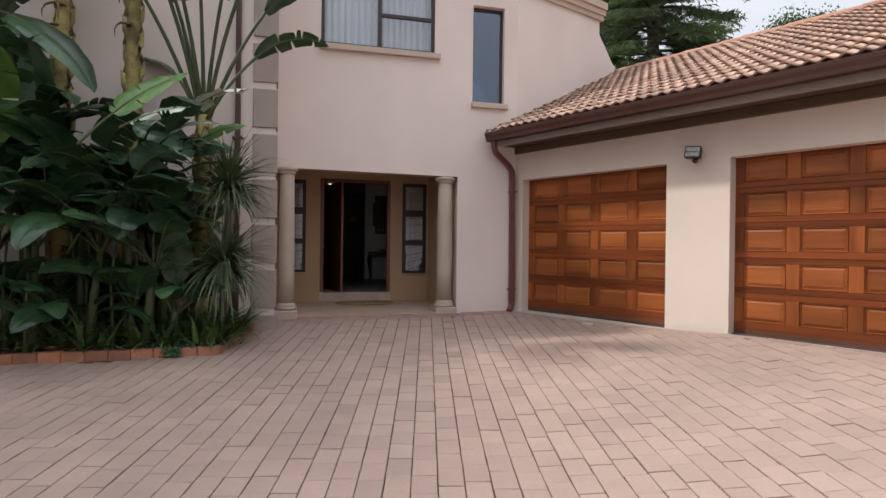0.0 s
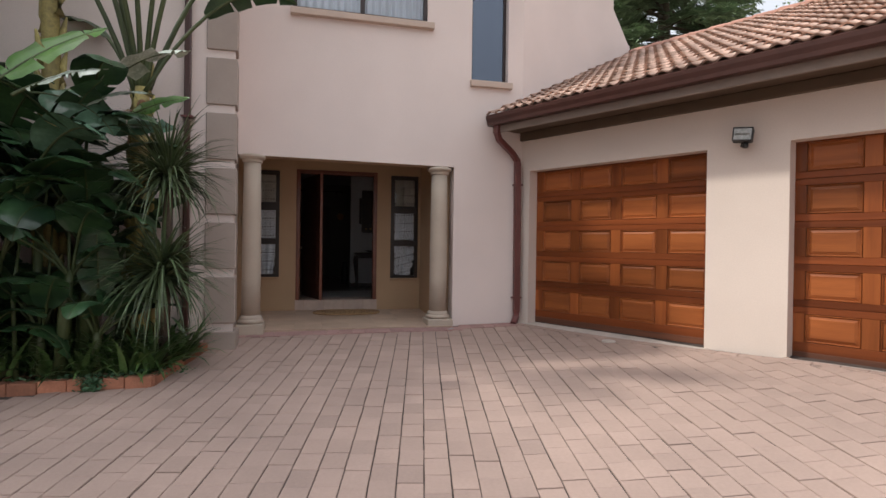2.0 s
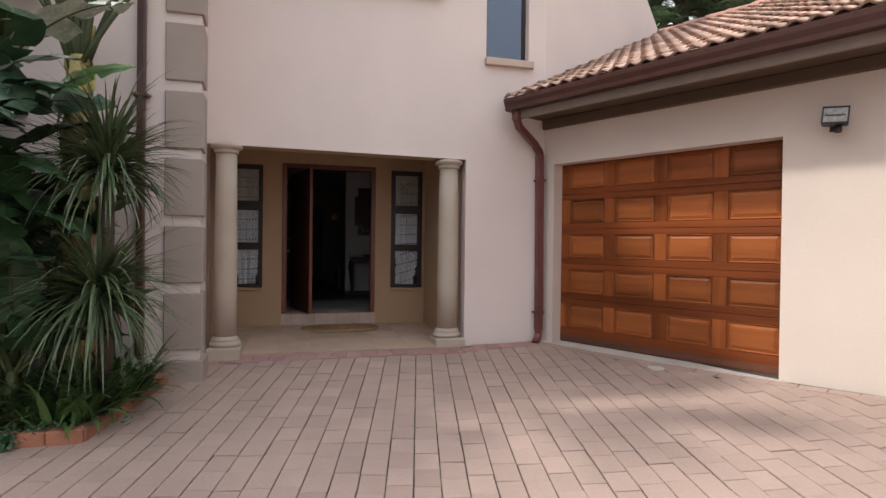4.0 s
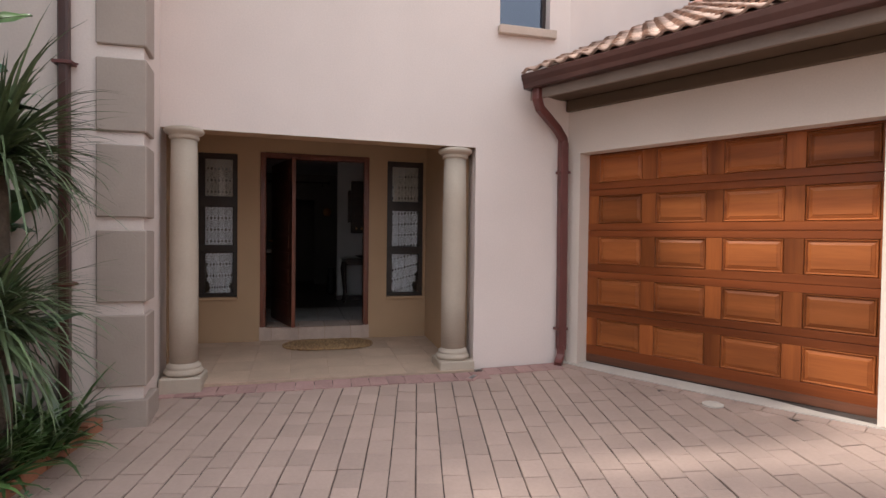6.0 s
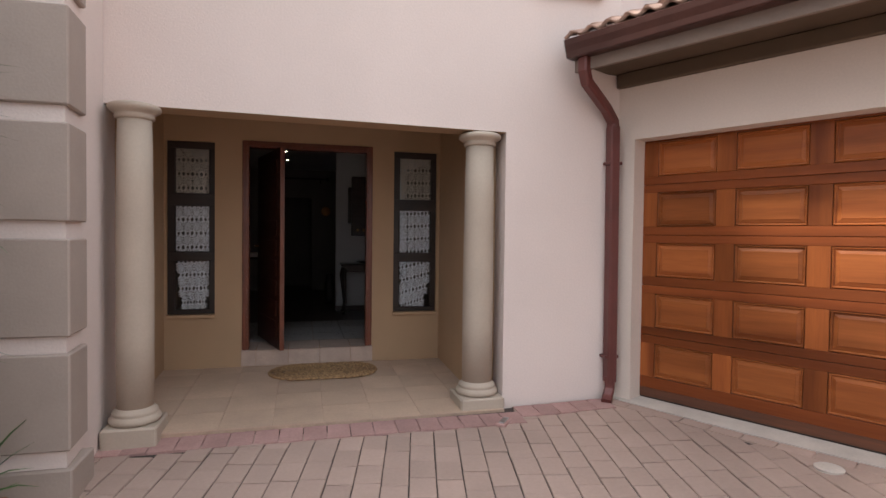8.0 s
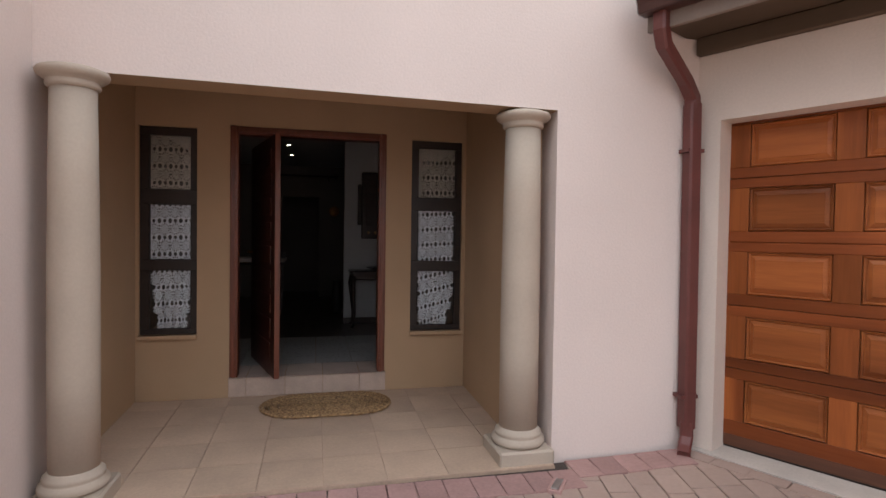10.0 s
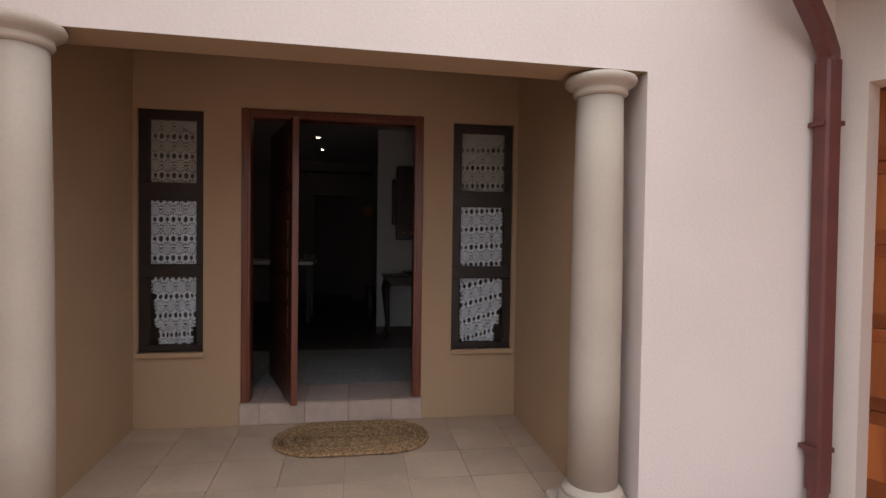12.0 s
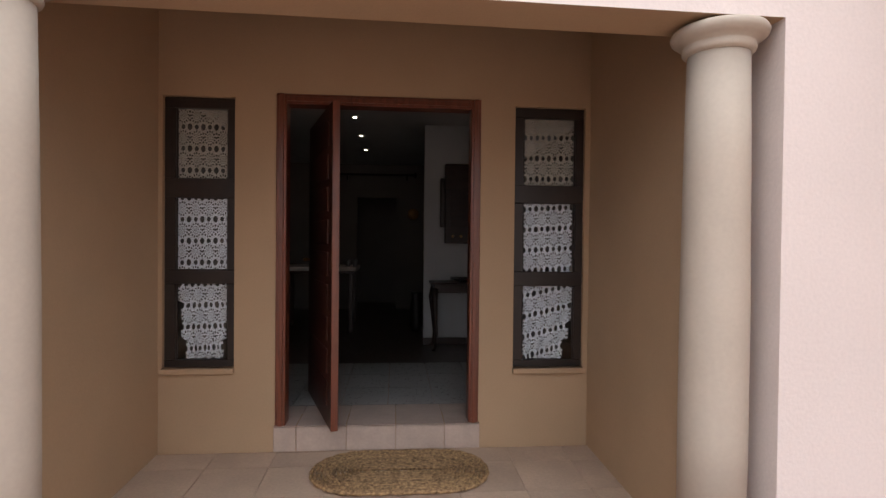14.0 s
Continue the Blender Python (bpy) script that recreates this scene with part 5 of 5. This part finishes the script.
CONSOLE = thing("console_table", pose(1.245, 12.76, 0.161), "dark wooden console table with curved cabriole legs", "table")
part("tabletop", boxed(-0.47, 0.47, -0.20, 0.20, 0.70, 0.725, bevel=0.008), M_DARKWOOD, CONSOLE)
part("apron", boxed(-0.43, 0.43, -0.17, 0.17, 0.615, 0.70, bevel=0.006), M_DARKWOOD, CONSOLE)
for sx in (-1, 1):
    for sy in (-1, 1):
        bm = bmesh.new()
        tube(bm, [(sx * 0.415, sy * 0.155, 0.66), (sx * 0.435, sy * 0.175, 0.55), (sx * 0.42, sy * 0.16, 0.36), (sx * 0.405, sy * 0.145, 0.16), (sx * 0.415, sy * 0.155, 0.04), (sx * 0.435, sy * 0.175, 0.0)], [0.035, 0.038, 0.026, 0.018, 0.017, 0.024], 10)
        part("leg", bm, M_DARKWOOD, CONSOLE, smooth=True)
tagged(part("bowl", lathe(bmesh.new(), [(0.06, 0.0), (0.10, 0.01), (0.17, 0.035), (0.18, 0.045), (0.165, 0.042), (0.05, 0.015)], 24), M_DARKWOOD, None, smooth=True, m=pose(1.17, 12.70, 0.886)), "shallow dark bowl on the console table", "bowl")
CAB = thing("wall_cabinet", pose(1.30, 12.958, 1.30), "dark carved wooden wall cabinet above the console", "cabinet")
part("body", boxed(-0.36, 0.36, -0.10, 0.0, 0.0, 0.88, bevel=0.010), M_DARKWOOD, CAB)
part("side_post", boxed(-0.41, -0.36, -0.08, -0.002, 0.18, 0.72, bevel=0.008), M_DARKWOOD, CAB)
part("door", boxed(-0.30, 0.30, -0.112, -0.101, 0.18, 0.82, bevel=0.004), M_DARKWOOD, CAB)
for k in range(7):
    part("carving", lathe(bmesh.new(), [(0.006, -0.018), (0.020, 0.0), (0.006, 0.018)], 10, -0.27 + k * 0.09, -0.108), M_BRASS, CAB, "pale carved rosette", True, m=pose(0, 0, 0.08))

POLE = thing("curtain_pole", pose(0.08, 16.15, 2.44), "dark wooden curtain pole on the rear wall", "curtain pole")
part("pole", tube(bmesh.new(), [(-0.62, 0, 0), (0.62, 0, 0)], 0.022), M_DARKWOOD, POLE, smooth=True)
for s in (-1, 1):
    part("finial", lathe(bmesh.new(), [(0.01, -0.05), (0.04, 0.0), (0.01, 0.05)], 12, s * 0.64, 0), M_DARKWOOD, POLE, smooth=True)
    part("bracket", boxed(s * 0.5 - 0.012, s * 0.5 + 0.012, -0.01, 0.05, -0.10, 0.0, bevel=0.003), M_DARKWOOD, POLE)
tagged(part("brass_plate", lathe(bmesh.new(), [(0.02, 0.0), (0.085, 0.008), (0.095, 0.018), (0.06, 0.014), (0.03, 0.03)], 20), M_BRASS, None, smooth=True, m=pose(0.69, 16.195, 1.78, 90, 0, 0)), "round brass ornament on the rear wall", "ornament")
VASE = tagged(part("vase", lathe(bmesh.new(), [(0.06, 0.0), (0.085, 0.08), (0.08, 0.30), (0.06, 0.44), (0.07, 0.50)], 20), M_BLACKMETAL, None, smooth=True, m=pose(0.67, 13.9, 0.161)), "tall dark glazed vase on the hall floor", "vase")
TABLE = thing("side_table", pose(-0.55, 14.1, 0.161), "dark wooden table with a pale cloth in the hall", "table")
part("tabletop", boxed(-0.50, 0.45, -0.35, 0.35, 0.74, 0.775, bevel=0.006), M_DARKWOOD, TABLE)
for sx in (-0.44, 0.39):
    for sy in (-0.29, 0.29):
        part("leg", boxed(sx - 0.025, sx + 0.025, sy - 0.025, sy + 0.025, 0.0, 0.74, bevel=0.005), M_DARKWOOD, TABLE)
tagged(part("table_cloth", boxed(-0.50, 0.462, -0.362, 0.362, 0.0, 0.05, bevel=0.004), M_CLOTH, None, m=pose(-0.55, 14.1, 0.937)), "pale folded cloth on the side table", "cloth")
for k in range(2):
    tagged(part("drinking_glass", lathe(bmesh.new(), [(0.03, 0.0), (0.038, 0.09), (0.035, 0.09), (0.028, 0.006)], 16), M_STEEL, None, smooth=True, m=pose(-0.20 + 0.085 * k, 13.9, 0.988)), "small shiny cup on the side table", "cup", "cups on the table")

# ---- loose things outside ----
DOORMAT = thing("doormat", pose(0.446, 9.995, 0.0), "oval braided straw doormat on the porch floor", "doormat")
for k in range(13):
    off = 0.281 - k * 0.0212
    bm = bmesh.new()
    pts = []
    half = 0.222
    segs = max(10, int(off * 110))
    for a in range(segs + 1):
        t = -math.pi / 2 + math.pi * a / segs
        pts.append((half + off * math.cos(t), off * math.sin(t)))
    for q in range(1, 10):
        pts.append((half - 2 * half * q / 10, off))
    for a in range(segs + 1):
        t = math.pi / 2 + math.pi * a / segs
        pts.append((-half + off * math.cos(t), off * math.sin(t)))
    for q in range(1, 10):
        pts.append((-half + 2 * half * q / 10, -off))
    # rope: cross-section that swells along its way like a plait
    loops = []
    n = len(pts)
    for i, (x, y) in enumerate(pts):
        a, b = pts[i - 1], pts[(i + 1) % n]
        d = Vector((b[0] - a[0], b[1] - a[1], 0)).normalized()
        s = Vector((d.y, -d.x, 0))
        r = 0.0105 + 0.0022 * math.sin(i * 2.1 + k)
        c = Vector((x * 1.0 + 0.004 * math.sin(i * 0.31), y, 0.011 + porch_z(9.995)))
        loops.append([bm.verts.new(c + s * r * math.cos(2 * math.pi * q / 6) + Vector((0, 0, r * math.sin(2 * math.pi * q / 6)))) for q in range(6)])
    for i in range(n):
        a, b = loops[i], loops[(i + 1) % n]
        for q in range(6):
            bm.faces.new((a[q], a[(q + 1) % 6], b[(q + 1) % 6], b[q]))
    part("braid", bm, M_MAT, DOORMAT, smooth=True)
COVER = thing("valve_cover", Matrix.Translation((1.70, 8.43, ground_z(1.70, 8.43) + 0.004)) @ pose(0, 0, 0, 0, 0, 52), "small worn rectangular metal valve cover in the paving", "valve cover")
part("frame", boxed(-0.085, 0.085, -0.040, 0.040, -0.02, 0.012, bevel=0.004), M_PAVER_PINK, COVER)
part("lid", boxed(-0.068, 0.068, -0.022, 0.022, 0.012, 0.017, bevel=0.002), M_STEEL, COVER, "scuffed grey metal lid")
tagged(part("drain_cover", lathe(bmesh.new(), [(0.075, -0.03), (0.080, 0.0), (0.072, 0.005), (0.02, 0.004)], 24), M_CONCRETE, None, smooth=False, m=pose(3.315, 7.21, ground_z(3.315, 7.21) + 0.006)), "pale round drain cover set in the paving", "drain cover")

# ---- pieces: roof tiles, porch tiles, pavers ----
for c, m in TILE_SPOTS:
    if c < 19:
        part("roof_tile", TILE_MESH, M_TILE, ROOF, m=m)

rnd = random.Random(21)
for i in range(8):
    for j in range(5):
        x0, x1 = -1.04 + i * 0.36, min(-1.04 + (i + 1) * 0.36, 1.79)
        y0, y1 = 8.655 + j * 0.36, min(8.655 + (j + 1) * 0.36, BACK - 0.022)
        if y1 - y0 < 0.05:
            continue
        bm = bmesh.new()
        top = [(x0 + 0.002, y0 + (0.002 if j else 0)), (x1 - 0.002, y0 + (0.002 if j else 0)), (x1 - 0.002, y1 - 0.002), (x0 + 0.002, y1 - 0.002)]
        lo = [bm.verts.new((x, y, porch_z(y) - 0.0055)) for x, y in top]
        hi = [bm.verts.new((x, y, porch_z(y) + 0.001)) for x, y in top]
        bm.faces.new(hi)
        for k in range(4):
            bm.faces.new((lo[k], lo[(k + 1) % 4], hi[(k + 1) % 4], hi[k]))
        part("tile", bm, M_TILEFLOOR, PORCH_FLOOR)

# driveway: courses of pavers that run towards the porch, on dark joint sand
PW, PL, TURN_P, PHASE = 0.161, 0.215, radians(-11.83), 0.052
bm = bmesh.new()
xs = [-8, -5, -2, 0] + [0.5 * k for k in range(2, 13)] + [8]
ys = [-6 + 0.8 * k for k in range(18)] + [8.72]
grid = [[bm.verts.new((x, y, ground_z(x, y) - 0.010)) for x in xs] for y in ys]
for a, b in zip(grid, grid[1:]):
    for i in range(len(xs) - 1):
        bm.faces.new((a[i], a[i + 1], b[i + 1], b[i]))
PAVING = structure("pavement", bm, M_JOINT, "driveway of worn pinkish-grey clay pavers with dark joints", "driveway")


def paver_verts(w, l, h=0.028, b=0.004):
    lo = [(-w / 2, -l / 2), (w / 2, -l / 2), (w / 2, l / 2), (-w / 2, l / 2)]
    hi = [(x - math.copysign(b, x), y - math.copysign(b, y)) for x, y in lo]
    return [(x, y, -h) for x, y in lo] + [(x, y, -b * 0.7) for x, y in lo] + [(x, y, 0.0) for x, y in hi]


PFACES = [(8, 9, 10, 11)] + [(k, (k + 1) % 4, 4 + (k + 1) % 4, 4 + k) for k in range(4)] + [(4 + k, 4 + (k + 1) % 4, 8 + (k + 1) % 4, 8 + k) for k in range(4)]
paver_mesh = bpy.data.meshes.new("mesh")
paver_mesh.from_pydata(paver_verts(PW - 0.0075, PL - 0.003), [], PFACES)
paver_mesh.materials.append(M_PAVER)
g_inv = GARAGE.inverted()
near, far_v, far_f = [], [], []
for c in range(-66, 50):
    off = rnd.uniform(0, PL)
    for r in range(-30, 48):
        lx, ly = PHASE + (c + 0.5) * PW, r * PL + off
        x, y = lx * math.cos(TURN_P) - ly * math.sin(TURN_P), lx * math.sin(TURN_P) + ly * math.cos(TURN_P)
        if not (-7.9 < x < 7.8 and -5.5 < y < (8.50 if x < 1.9 else 8.58)):
            continue
        if (g_inv @ Vector((x, y, 0))).y > -0.10 or (x < -1.60 + 0.24 * (y - 6.76) / 1.17 and y > 6.70):
            continue
        wob = 0.0035
        m = Matrix.Translation((x + rnd.uniform(-wob, wob) * 0.4, y, ground_z(x, y) + rnd.uniform(-wob, wob))) @ ground_slant(x, y) @ pose(0, 0, 0, rnd.uniform(-0.5, 0.5), rnd.uniform(-0.8, 0.8), math.degrees(TURN_P) + rnd.uniform(-0.8, 0.8))
        if -0.15 < x < 1.45 and 2.9 < y < 8.6:
            near.append(m)
        else:
            k = len(far_v)
            far_v += [tuple(m @ Vector(p)) for p in paver_verts(PW - 0.0075, PL - (0.003 if rnd.random() < 0.6 else 0.0055))]
            far_f += [tuple(i + k for i in f) for f in PFACES]
for m in near:
    part("paver", paver_mesh, M_PAVER, PAVING, m=m)
rest_mesh = bpy.data.meshes.new("mesh")
rest_mesh.from_pydata(far_v, [], far_f)
rest_mesh.materials.append(M_PAVER)
tagged(part("pavers", rest_mesh, M_PAVER, PAVING), kind="stuff")
# header course along the porch and the entrance wall, and an edge course along the garage
head_mesh = bpy.data.meshes.new("mesh")
head_mesh.from_pydata(paver_verts(0.157, 0.215), [], PFACES)
head_mesh.materials.append(M_PAVER_PINK)
for k in range(23):
    x = -0.96 + k * 0.162
    y = 8.53 - 0.025 * (x - 0.3) if x < 1.9 else 8.60
    if (g_inv @ Vector((x, y, 0))).y < -0.16:
        part("paver", head_mesh, M_PAVER_PINK, PAVING, m=Matrix.Translation((x, y, ground_z(x, y) + 0.008)) @ ground_slant(x, y) @ pose(0, 0, 0, 0, 0, -1.4 + rnd.uniform(-1.5, 1.5)))
edge_mesh = bpy.data.meshes.new("mesh")
edge_mesh.from_pydata(paver_verts(0.205, 0.105), [], PFACES)
edge_mesh.materials.append(M_PAVER)
for k in range(35):
    p = GARAGE @ Vector((0.1 + k * 0.213, -0.125, 0))
    part("paver", edge_mesh, M_PAVER, PAVING, m=Matrix.Translation((p.x, p.y, ground_z(p.x, p.y) + 0.006)) @ ground_slant(p.x, p.y) @ pose(0, 0, 0, 0, 0, -62.4))
